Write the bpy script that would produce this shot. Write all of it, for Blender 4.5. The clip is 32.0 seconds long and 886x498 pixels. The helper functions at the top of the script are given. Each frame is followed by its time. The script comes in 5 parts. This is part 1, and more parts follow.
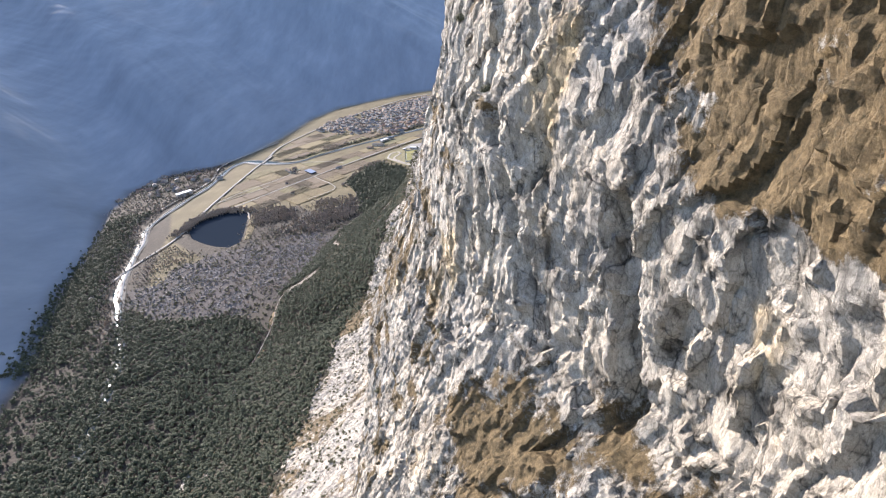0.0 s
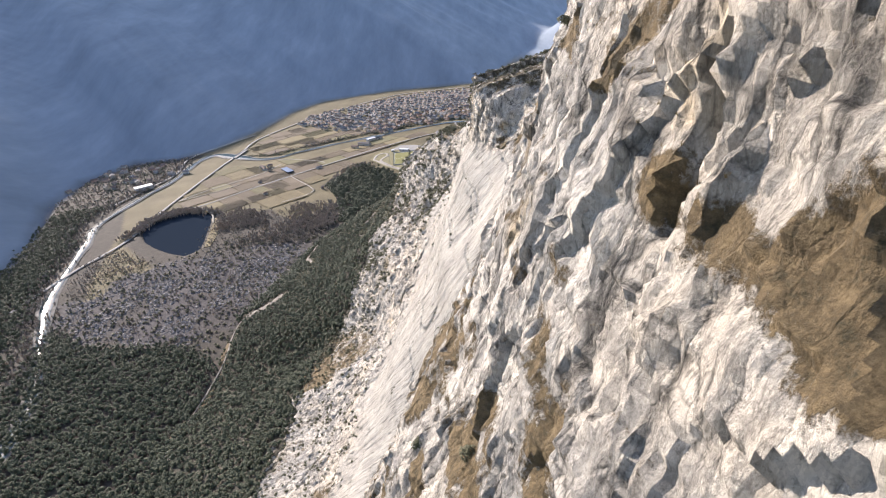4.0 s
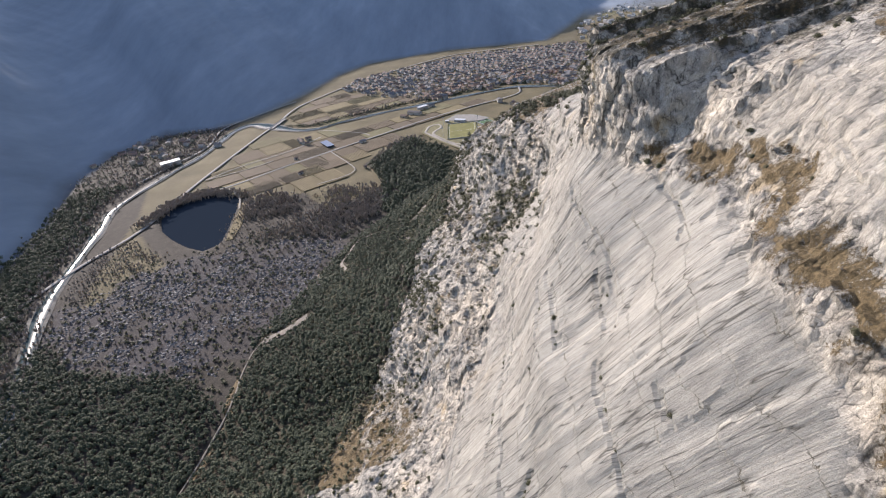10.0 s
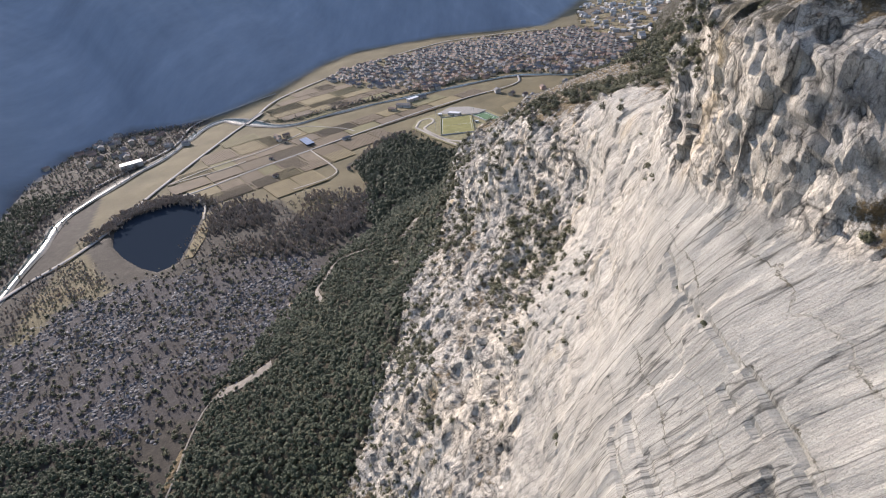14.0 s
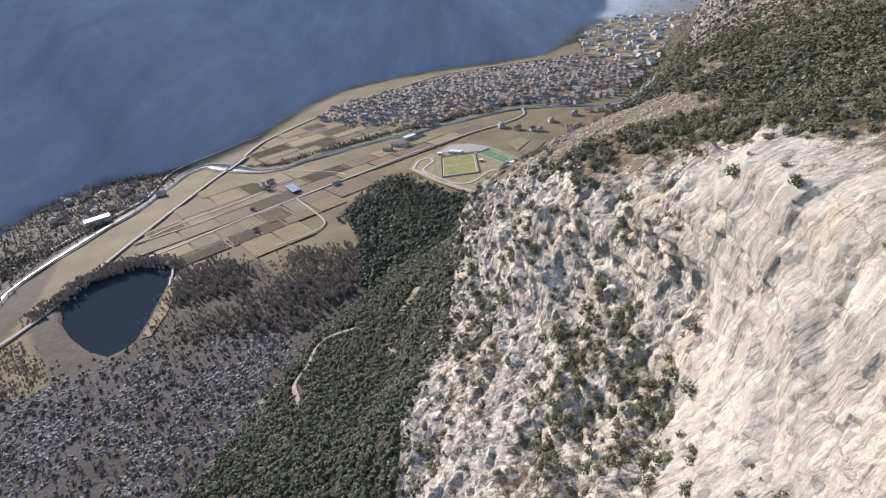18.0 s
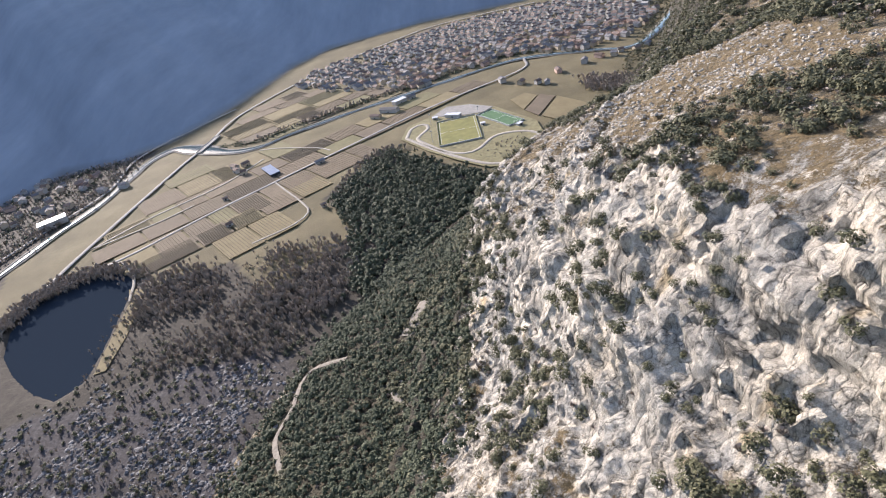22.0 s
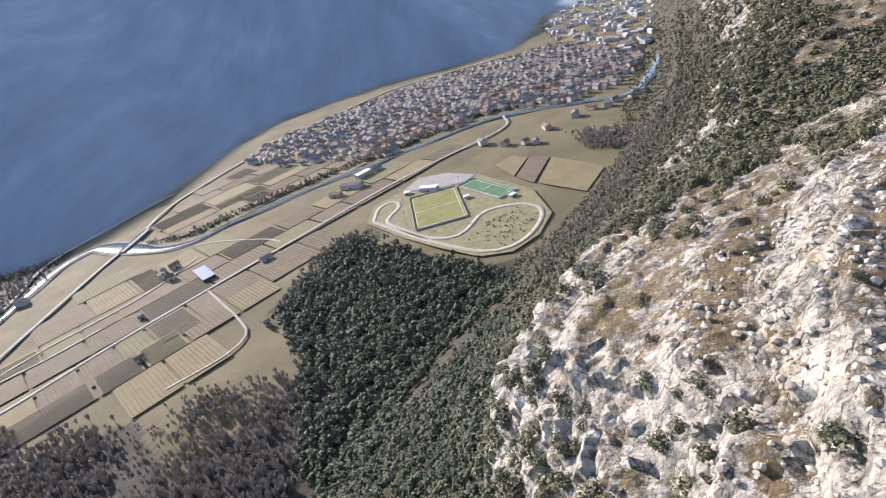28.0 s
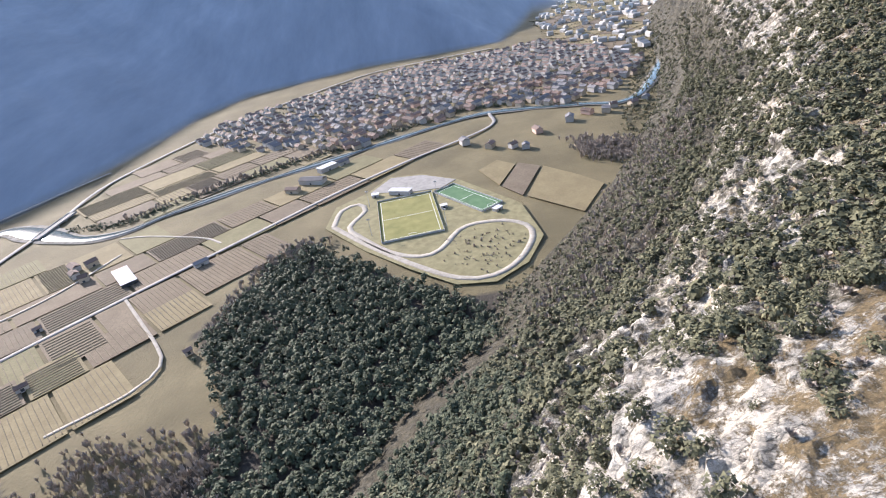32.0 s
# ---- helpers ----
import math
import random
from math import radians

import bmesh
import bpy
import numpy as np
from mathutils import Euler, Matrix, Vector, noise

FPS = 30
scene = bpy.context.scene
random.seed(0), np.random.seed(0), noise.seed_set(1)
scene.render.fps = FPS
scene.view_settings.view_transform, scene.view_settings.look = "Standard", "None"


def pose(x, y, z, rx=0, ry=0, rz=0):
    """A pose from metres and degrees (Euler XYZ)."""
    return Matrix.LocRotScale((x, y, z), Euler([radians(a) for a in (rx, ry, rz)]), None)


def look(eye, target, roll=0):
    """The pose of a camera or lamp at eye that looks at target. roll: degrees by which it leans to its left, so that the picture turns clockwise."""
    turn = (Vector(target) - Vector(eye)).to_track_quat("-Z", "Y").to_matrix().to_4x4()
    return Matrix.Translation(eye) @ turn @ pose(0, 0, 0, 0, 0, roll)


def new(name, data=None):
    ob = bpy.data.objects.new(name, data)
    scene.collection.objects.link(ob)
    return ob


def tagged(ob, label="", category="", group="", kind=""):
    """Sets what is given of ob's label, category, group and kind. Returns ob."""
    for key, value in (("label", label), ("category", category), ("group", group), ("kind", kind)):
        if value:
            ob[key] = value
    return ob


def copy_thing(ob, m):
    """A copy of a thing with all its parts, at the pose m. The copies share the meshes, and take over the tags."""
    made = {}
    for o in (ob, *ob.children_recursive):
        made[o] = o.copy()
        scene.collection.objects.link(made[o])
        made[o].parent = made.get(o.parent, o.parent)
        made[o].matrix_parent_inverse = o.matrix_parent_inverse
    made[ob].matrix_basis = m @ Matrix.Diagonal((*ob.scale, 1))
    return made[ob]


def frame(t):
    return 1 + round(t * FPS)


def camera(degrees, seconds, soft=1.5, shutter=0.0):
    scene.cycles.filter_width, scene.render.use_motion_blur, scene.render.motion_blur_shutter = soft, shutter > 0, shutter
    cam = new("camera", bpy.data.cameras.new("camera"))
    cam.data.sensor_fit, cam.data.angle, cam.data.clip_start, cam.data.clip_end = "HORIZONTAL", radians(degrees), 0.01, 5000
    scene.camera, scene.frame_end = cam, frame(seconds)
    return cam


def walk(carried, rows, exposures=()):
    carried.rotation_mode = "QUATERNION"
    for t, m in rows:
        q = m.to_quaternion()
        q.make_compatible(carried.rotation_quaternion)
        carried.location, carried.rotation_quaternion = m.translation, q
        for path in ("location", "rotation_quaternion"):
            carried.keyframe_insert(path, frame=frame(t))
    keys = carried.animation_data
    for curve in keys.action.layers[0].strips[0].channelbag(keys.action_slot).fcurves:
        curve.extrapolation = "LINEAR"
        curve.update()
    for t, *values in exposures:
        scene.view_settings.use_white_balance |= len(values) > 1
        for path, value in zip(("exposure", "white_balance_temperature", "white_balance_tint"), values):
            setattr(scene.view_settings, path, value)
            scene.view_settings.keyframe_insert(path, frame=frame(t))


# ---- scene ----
cam = camera(76.0, 32.0, soft=1.1)
PATH = [
    (0, (-8.081, 22.597, 435.906), (-8.264, 24.391, 435.042), -8.9),
    (0.5, (-11.657, 41.478, 432.839), (-11.835, 43.264, 431.956), -6.0),
    (1, (-15.181, 60.086, 429.873), (-15.343, 61.868, 428.98), -5.9),
    (1.5, (-18.504, 78.069, 427.038), (-18.683, 79.86, 426.165), -7.6),
    (2, (-21.688, 95.972, 424.433), (-21.867, 97.773, 423.581), -8.7),
    (2.5, (-24.661, 113.889, 421.152), (-24.812, 115.692, 420.3), -9.7),
    (3, (-27.355, 131.66, 417.836), (-27.482, 133.462, 416.978), -9.4),
    (3.5, (-29.921, 148.851, 414.652), (-30.035, 150.662, 413.811), -7.1),
    (4, (-32.012, 165.236, 412.155), (-32.131, 167.029, 411.279), -5.3),
    (4.5, (-33.922, 181.532, 409.27), (-34.047, 183.318, 408.378), -1.8),
    (6.5, (-41.857, 246.66, 397.189), (-42.076, 248.404, 396.236), -1.9),
    (7, (-44.432, 262.81, 394.677), (-44.696, 264.55, 393.727), -7.5),
    (7.5, (-47.234, 278.586, 392.689), (-47.526, 280.318, 391.733), -7.5),
    (8, (-49.906, 294.226, 390.87), (-50.199, 295.95, 389.899), -10.7),
    (8.5, (-52.23, 309.541, 389.081), (-52.55, 311.268, 388.123), -10.3),
    (9, (-54.823, 325.003, 386.873), (-55.08, 326.72, 385.88), -7.0),
    (9.5, (-57.226, 340.134, 384.379), (-57.526, 341.848, 383.394), -11.4),
    (10, (-59.595, 354.824, 381.861), (-59.898, 356.543, 380.884), -7.0),
    (10.5, (-62.1, 369.51, 378.907), (-62.367, 371.228, 377.918), -6.8),
    (11, (-64.428, 384.004, 375.951), (-64.734, 385.688, 374.916), -8.5),
    (11.5, (-66.56, 398.662, 372.897), (-66.871, 400.354, 371.877), -7.7),
    (12, (-68.962, 413.929, 369.47), (-69.258, 415.631, 368.462), -6.9),
    (12.5, (-71.285, 429.495, 365.921), (-71.577, 431.193, 364.906), -6.9),
    (13, (-73.377, 445.038, 362.188), (-73.665, 446.737, 361.173), -7.4),
    (13.5, (-75.509, 460.601, 358.241), (-75.792, 462.305, 357.234), -8.3),
    (14, (-77.511, 475.849, 354.651), (-77.793, 477.551, 353.64), -7.4),
    (14.5, (-79.683, 491.041, 351.31), (-79.98, 492.743, 350.302), -8.9),
    (16.5, (-89.956, 551.817, 340.199), (-90.268, 553.531, 339.218), -10.7),
    (17, (-92.447, 567.512, 337.11), (-92.746, 569.254, 336.173), -12.4),
    (17.5, (-94.553, 583.288, 333.915), (-94.869, 585.035, 332.994), -11.4),
    (18, (-96.54, 599.25, 330.738), (-96.82, 601.004, 329.82), -9.0),
    (18.5, (-98.451, 615.006, 327.72), (-98.715, 616.75, 326.777), -8.3),
    (19, (-100.418, 630.244, 324.675), (-100.665, 631.984, 323.72), -9.1),
    (19.5, (-102.777, 645.25, 321.56), (-103.049, 646.987, 320.607), -11.4),
    (20, (-105.306, 659.94, 318.45), (-105.585, 661.676, 317.497), -11.0),
    (20.5, (-107.934, 674.509, 315.368), (-108.238, 676.238, 314.41), -13.9),
    (21, (-110.596, 688.642, 312.194), (-110.905, 690.375, 311.245), -13.2),
    (21.5, (-113.12, 702.58, 309.065), (-113.432, 704.272, 308.044), -14.0),
    (22, (-115.238, 716.287, 305.896), (-115.535, 717.967, 304.853), -13.4),
    (22.5, (-117.078, 730.075, 302.837), (-117.369, 731.767, 301.813), -15.0),
    (23, (-119.17, 744.316, 299.665), (-119.457, 745.997, 298.62), -13.0),
    (23.5, (-121.214, 759.063, 296.177), (-121.487, 760.74, 295.122), -12.4),
    (24, (-123.039, 774.147, 292.512), (-123.297, 775.844, 291.485), -12.9),
    (24.5, (-124.751, 789.443, 288.824), (-125.008, 791.15, 287.815), -17.2),
    (25, (-126.244, 804.257, 285.192), (-126.502, 805.979, 284.208), -15.9),
    (25.5, (-127.832, 819.255, 281.713), (-128.071, 820.974, 280.718), -14.4),
    (27.5, (-133.371, 880.164, 269.966), (-133.555, 881.914, 269.015), -15.8),
    (28, (-134.583, 894.638, 267.426), (-134.769, 896.417, 266.532), -15.7),
    (28.5, (-135.566, 908.412, 265.108), (-135.761, 910.187, 264.208), -17.1),
    (29, (-136.567, 921.61, 262.567), (-136.752, 923.393, 261.68), -16.2),
    (29.5, (-136.898, 934.394, 259.981), (-137.053, 936.185, 259.104), -13.8),
    (30, (-137.396, 946.99, 257.521), (-137.531, 948.767, 256.613), -14.2),
    (30.5, (-137.88, 959.214, 255.058), (-138.001, 960.983, 254.133), -12.3),
    (31, (-138.63, 971.159, 252.615), (-138.732, 972.917, 251.666), -9.2),
    (31.5, (-139.098, 983.087, 250.3), (-139.178, 984.84, 249.34), -9.4),
    (32, (-139.59, 994.863, 247.932), (-139.675, 996.623, 246.987), -10.5),
]
walk(cam, [(t, look(eye, target, roll)) for t, eye, target, roll in PATH], [(0, 1.0, 6600, 18), (2, 1.05, 6900, 18), (4.5, 0.7, 6700, 18), (8, 0.32, 6600, 18), (13, 0.42, 6620, 18), (20, 0.62, 6620, 18), (25, 0.82, 6540, 18), (28.5, 0.82, 6480, 18), (32, 1.02, 6400, 18)])

# ---- light ----
SUN_EL, SUN_AZ = 21.5, 45.0          # degrees above the horizon, degrees left of +y
world = bpy.data.worlds.new("sky")
scene.world = world
world.use_nodes = True
sky = world.node_tree.nodes.new("ShaderNodeTexSky")
sky.sky_type, sky.sun_disc = "NISHITA", False
sky.sun_elevation, sky.sun_rotation = radians(SUN_EL), radians(-SUN_AZ)
sky.altitude, sky.dust_density = 600, 1.5
world.node_tree.links.new(sky.outputs[0], world.node_tree.nodes["Background"].inputs[0])
world.node_tree.nodes["Background"].inputs[1].default_value = 0.24
sun_way = Vector((-math.sin(radians(SUN_AZ)) * math.cos(radians(SUN_EL)), math.cos(radians(SUN_AZ)) * math.cos(radians(SUN_EL)), math.sin(radians(SUN_EL))))
sun = new("sun", bpy.data.lights.new("sun", "SUN"))
sun.data.energy, sun.data.angle, sun.data.color = 6.2, radians(0.5), (1.0, 0.94, 0.86)
sun.matrix_world = look((0, 0, 2000), Vector((0, 0, 2000)) - sun_way)

# ---- noise and plan helpers ----
def lattice(ix, iy, iz, seed):
    h = (ix.astype(np.int64) * 374761393 + iy.astype(np.int64) * 668265263 + iz.astype(np.int64) * 2147483647 + seed * 974634777) & 0xFFFFFFFF
    h = ((h ^ (h >> 13)) * 1274126177) & 0xFFFFFFFF
    h = ((h ^ (h >> 16)) * 2246822519) & 0xFFFFFFFF
    return ((h ^ (h >> 15)) & 0xFFFF) / 65535.0 * 2 - 1


def vnoise(x, y, z, seed=0):
    """Smooth noise in -1..1 on arrays."""
    x, y, z = np.broadcast_arrays(np.asarray(x, float), np.asarray(y, float), np.asarray(z, float))
    fx, fy, fz = np.floor(x), np.floor(y), np.floor(z)
    u, v, w = x - fx, y - fy, z - fz
    u, v, w = u * u * (3 - 2 * u), v * v * (3 - 2 * v), w * w * (3 - 2 * w)
    out = 0
    for a in (0, 1):
        for b in (0, 1):
            for c in (0, 1):
                out = out + lattice(fx + a, fy + b, fz + c, seed) * (u if a else 1 - u) * (v if b else 1 - v) * (w if c else 1 - w)
    return out


def fbm(x, y, z, octaves=3, seed=0):
    return sum(vnoise(x * 2.03**k, y * 2.03**k, z * 2.03**k, seed + k) * 0.5**k for k in range(octaves))


def crag(x, y, z, octaves=3, seed=0):
    """Ridged noise, 0..1, with sharp ribs."""
    total, amp = 0, 0.6
    for k in range(octaves):
        total = total + (1 - np.abs(vnoise(x * 2.1**k, y * 2.1**k, z * 2.1**k, seed + k))) ** 2 * amp
        amp *= 0.45
    return total


def facets(x, y, z, seed):
    """Broken-stone relief in about -1..1: tilted planes that break off at the borders of uneven cells."""
    fx, fy, fz = np.floor(x), np.floor(y), np.floor(z)
    best, out = np.full(x.shape, 1e9), np.zeros(x.shape)
    for a in (-1, 0, 1):
        for b in (-1, 0, 1):
            for c in (-1, 0, 1):
                cx, cy, cz = fx + a, fy + b, fz + c
                h = lattice(cx, cy, cz, seed)
                r1 = np.modf(np.abs(h) * 91.7)[0] - 0.5
                r2 = np.modf(np.abs(h) * 517.3)[0] - 0.5
                r3 = np.modf(np.abs(h) * 1733.1)[0] - 0.5
                dx, dy, dz = x - cx - 0.5 - r1 * 0.9, y - cy - 0.5 - r2 * 0.9, z - cz - 0.5 - r3 * 0.9
                d = dx * dx + dy * dy + dz * dz
                near = d < best
                best = np.where(near, d, best)
                out = np.where(near, h * 0.6 + 1.5 * (r2 * dx + r3 * dy + r1 * dz), out)
    return out


def inside(px, py, poly):
    """Which of the points lie in the polygon."""
    hit = np.zeros(np.shape(px), bool)
    for (x0, y0), (x1, y1) in zip(poly, poly[1:] + poly[:1]):
        if y0 != y1:
            hit ^= ((y0 > py) != (y1 > py)) & (px < (x1 - x0) * (py - y0) / (y1 - y0) + x0)
    return hit


def line_distance(px, py, line):
    """Distance to a polyline; positive on its left side."""
    best = np.full(np.shape(px), 1e9)
    side = np.ones(np.shape(px))
    for (x0, y0), (x1, y1) in zip(line, line[1:]):
        dx, dy = x1 - x0, y1 - y0
        t = np.clip(((px - x0) * dx + (py - y0) * dy) / (dx * dx + dy * dy), 0, 1)
        d = np.hypot(px - x0 - t * dx, py - y0 - t * dy)
        near = d < best
        side = np.where(near, np.sign(dx * (py - y0) - dy * (px - x0)), side)
        best = np.where(near, d, best)
    return best * side


def smooth_line(line, step=12.0):
    """A polyline rounded by a spline and resampled."""
    pts = [Vector(p) for p in line]
    pts = [pts[0] * 2 - pts[1]] + pts + [pts[-1] * 2 - pts[-2]]
    out = []
    for a, b, c, d in zip(pts, pts[1:], pts[2:], pts[3:]):
        n = max(2, int((c - b).length / step))
        for k in range(n):
            t = k / n
            out.append(0.5 * ((2 * b) + (c - a) * t + (2 * a - 5 * b + 4 * c - d) * t * t + (3 * b - a - 3 * c + d) * t**3))
    return out + [pts[-2]]


def grid_mesh(name, P, material):
    """A mesh object from an array of rows x columns x 3."""
    r, c = P.shape[:2]
    me = bpy.data.meshes.new(name)
    i = np.arange(r * c).reshape(r, c)
    quads = np.stack([i[:-1, :-1], i[:-1, 1:], i[1:, 1:], i[1:, :-1]], -1).reshape(-1, 4)
    fill_mesh(me, P.reshape(-1, 3), quads)
    me.materials.append(material)
    return new(name, me)


def fill_mesh(me, verts, faces, smooth=True):
    n, k = faces.shape
    me.vertices.add(len(verts))
    me.vertices.foreach_set("co", np.ascontiguousarray(verts, np.float32).ravel())
    me.loops.add(n * k)
    me.loops.foreach_set("vertex_index", np.ascontiguousarray(faces, np.int32).ravel())
    me.polygons.add(n)
    me.polygons.foreach_set("loop_start", np.arange(0, n * k, k, dtype=np.int32))
    me.polygons.foreach_set("use_smooth", np.full(n, smooth))
    me.update(calc_edges=True)
    return me


def soup(name, verts, faces, material, smooth=False):
    me = fill_mesh(bpy.data.meshes.new(name), np.asarray(verts, float), np.asarray(faces), smooth)
    me.materials.append(material)
    return new(name, me)


def attribute(me, name, values):
    me.attributes.new(name, "FLOAT", "POINT").data.foreach_set("value", np.ascontiguousarray(values, np.float32).ravel())


# ---- materials ----
class Nodes:
    """A short way to write a node material."""

    def __init__(self, name, roughness=0.9):
        self.mat = bpy.data.materials.new(name)
        self.mat.use_nodes = True
        self.tree = self.mat.node_tree
        self.bsdf = self.tree.nodes["Principled BSDF"]
        self.bsdf.inputs["Roughness"].default_value = roughness
        self.bsdf.inputs["Specular IOR Level"].default_value = 0.25
        self.place = self.tree.nodes.new("ShaderNodeNewGeometry").outputs["Position"]

    def put(self, kind, **inputs):
        node = self.tree.nodes.new(kind)
        for key, value in inputs.items():
            slot = node.inputs[int(key[1:])] if key[0] == "i" and key[1:].isdigit() else node.inputs[key]
            if isinstance(value, bpy.types.NodeSocket):
                self.tree.links.new(value, slot)
            else:
                slot.default_value = value
        return node

    def noise(self, scale, detail=4.0, where=None, rough=0.6, distortion=0.0):
        return self.put("ShaderNodeTexNoise", Vector=where or self.place, Scale=scale, Detail=detail, Roughness=rough, Distortion=distortion).outputs[0]

    def stretch(self, sx, sy, sz, rx=0, ry=0, rz=0):
        return self.put("ShaderNodeMapping", Vector=self.place, Scale=(sx, sy, sz), Rotation=(radians(rx), radians(ry), radians(rz))).outputs[0]

    def ramp(self, value, *stops):
        node = self.put("ShaderNodeValToRGB", Fac=value)
        band = node.color_ramp
        while len(band.elements) < len(stops):
            band.elements.new(0.5)
        for element, (at, colour) in zip(band.elements, stops):
            element.position = at
            element.color = (*colour, 1) if isinstance(colour, tuple) else (colour, colour, colour, 1)
        return node.outputs[0]

    def mix(self, fac, a, b, blend="MIX"):
        node = self.tree.nodes.new("ShaderNodeMix")
        node.data_type, node.blend_type = "RGBA", blend
        for slot, value in ((0, fac), (6, a), (7, b)):
            if isinstance(value, bpy.types.NodeSocket):
                self.tree.links.new(value, node.inputs[slot])
            else:
                node.inputs[slot].default_value = (*value, 1) if isinstance(value, tuple) else value
        return node.outputs[2]

    def math(self, op, a, b=0.0):
        node = self.tree.nodes.new("ShaderNodeMath")
        node.operation = op
        for slot, value in ((0, a), (1, b)):
            if isinstance(value, bpy.types.NodeSocket):
                self.tree.links.new(value, node.inputs[slot])
            else:
                node.inputs[slot].default_value = value
        return node.outputs[0]

    def attr(self, name):
        node = self.tree.nodes.new("ShaderNodeAttribute")
        node.attribute_name = name
        return node.outputs["Fac"]

    def up(self):
        geo = self.tree.nodes.new("ShaderNodeNewGeometry")
        return self.put("ShaderNodeSeparateXYZ", Vector=geo.outputs["Normal"]).outputs[2]

    def random(self):
        return self.tree.nodes.new("ShaderNodeObjectInfo").outputs["Random"]

    def island(self):
        return self.tree.nodes.new("ShaderNodeNewGeometry").outputs["Random Per Island"]

    def done(self, colour, height=None, strength=0.5, distance=1.0):
        if isinstance(colour, tuple):
            self.bsdf.inputs["Base Color"].default_value = (*colour, 1)
        else:
            self.tree.links.new(colour, self.bsdf.inputs["Base Color"])
        if height is not None:
            bump = self.put("ShaderNodeBump", Height=height, Strength=strength, Distance=distance)
            self.tree.links.new(bump.outputs[0], self.bsdf.inputs["Normal"])
        return self.mat


def rock_material():
    n = Nodes("limestone", 0.88)
    mid, fine = n.noise(0.13, 7, rough=0.7), n.noise(0.8, 9, rough=0.75)
    grey = n.ramp(mid, (0.3, (0.3, 0.286, 0.258)), (0.46, (0.46, 0.432, 0.375)), (0.68, (0.59, 0.552, 0.475)))
    warm = n.mix(n.ramp(n.noise(0.025, 5), (0.45, 0.0), (0.62, 0.45)), grey, (0.58, 0.5, 0.38))
    ochre = n.mix(n.ramp(n.noise(0.05, 5, n.stretch(1, 1, 0.4)), (0.6, 0.0), (0.68, 0.7)), warm, (0.5, 0.37, 0.19))
    stain = n.ramp(n.noise(0.35, 7, n.stretch(1, 1, 0.18), 0.72), (0.34, 0.5), (0.5, 1.0))
    stone = n.mix(1.0, ochre, stain, "MULTIPLY")
    stone = n.mix(n.ramp(n.noise(0.045, 6, rough=0.65), (0.36, 0.75), (0.5, 0.0)), stone, n.mix(1.0, stone, (0.64, 0.66, 0.7), "MULTIPLY"))
    # dark clefts: thin lines of three sizes
    lean = n.stretch(0.8, 1.0, 0.34, -22, 12, 0)
    cleft = n.math("ABSOLUTE", n.math("SUBTRACT", n.noise(0.05, 3, lean, 0.6, 0.3), 0.5))
    warped = n.mix(0.12, lean, n.put("ShaderNodeTexNoise", Vector=lean, Scale=0.5, Detail=5.0).outputs[1], "LINEAR_LIGHT")
    edges, planes, tones = [], 0.0, []
    for size, tilt in ((0.14, 0.7), (0.42, 0.85), (1.3, 0.62), (4.2, 0.36), (12.0, 0.22)):
        cell = n.put("ShaderNodeTexVoronoi", Vector=warped, Scale=size)
        # each cell is a plane with a tilt of its own
        scaled = n.put("ShaderNodeVectorMath", i0=n.put("ShaderNodeVectorMath", i0=warped, i1=cell.outputs["Position"]).outputs[0], i1=n.put("ShaderNodeVectorMath", i0=cell.outputs["Color"], i1=(0.5, 0.5, 0.5)).outputs[0])
        scaled.operation = "DOT_PRODUCT"
        for link in scaled.inputs[:2]:
            link.links[0].from_node.operation = "SUBTRACT"
        planes = n.math("ADD", planes, n.math("MULTIPLY", scaled.outputs["Value"], n.math("MULTIPLY", n.math("ADD", 1.0, n.math("MULTIPLY", n.attr("broken"), 0.6 if size > 0.3 else 0.0)), tilt)))
        tones.append(cell.outputs["Color"])
    for size in (0.14, 0.42, 1.3):
        cell = n.put("ShaderNodeTexVoronoi", Vector=warped, Scale=size)
        cell.feature = "DISTANCE_TO_EDGE"
        edges.append(cell.outputs["Distance"])
    # joints open and close along their run
    gone = n.ramp(n.noise(0.3, 5, rough=0.7), (0.42, 0.0), (0.6, 0.35))
    joint, hair, thread = [n.math("ADD", edge, n.math("MULTIPLY", gone, k)) for edge, k in zip(edges, (0.15, 0.3, 0.3))]
    for tone, low in zip(tones, (0.9, 0.88, 0.88, 0.9, 0.9)):
        stone = n.mix(1.0, stone, n.ramp(n.put("ShaderNodeSeparateColor", Color=tone).outputs[0], (0.15, low), (0.6, 1.0), (0.95, 1.08)), "MULTIPLY")
    stone = n.mix(1.0, stone, n.ramp(cleft, (0.0, 0.3), (0.01, 0.85), (0.03, 1.0)), "MULTIPLY")
    stone = n.mix(1.0, stone, n.ramp(joint, (0.0, 0.28), (0.025, 0.8), (0.05, 1.0)), "MULTIPLY")
    stone = n.mix(1.0, stone, n.ramp(hair, (0.0, 0.38), (0.045, 0.85), (0.09, 1.0)), "MULTIPLY")
    stone = n.mix(1.0, stone, n.ramp(thread, (0.0, 0.55), (0.11, 1.0)), "MULTIPLY")
    pits = n.ramp(n.noise(0.45, 8, lean, 0.72, 1.0), (0.33, 0.4), (0.39, 1.0))
    stone = n.mix(1.0, stone, pits, "MULTIPLY")
    # ribs of the slab run down the dip
    axes = n.put("ShaderNodeSeparateXYZ", Vector=n.place)
    rib = n.math("ADD", axes.outputs[1], n.math("MULTIPLY", axes.outputs[2], 0.17))
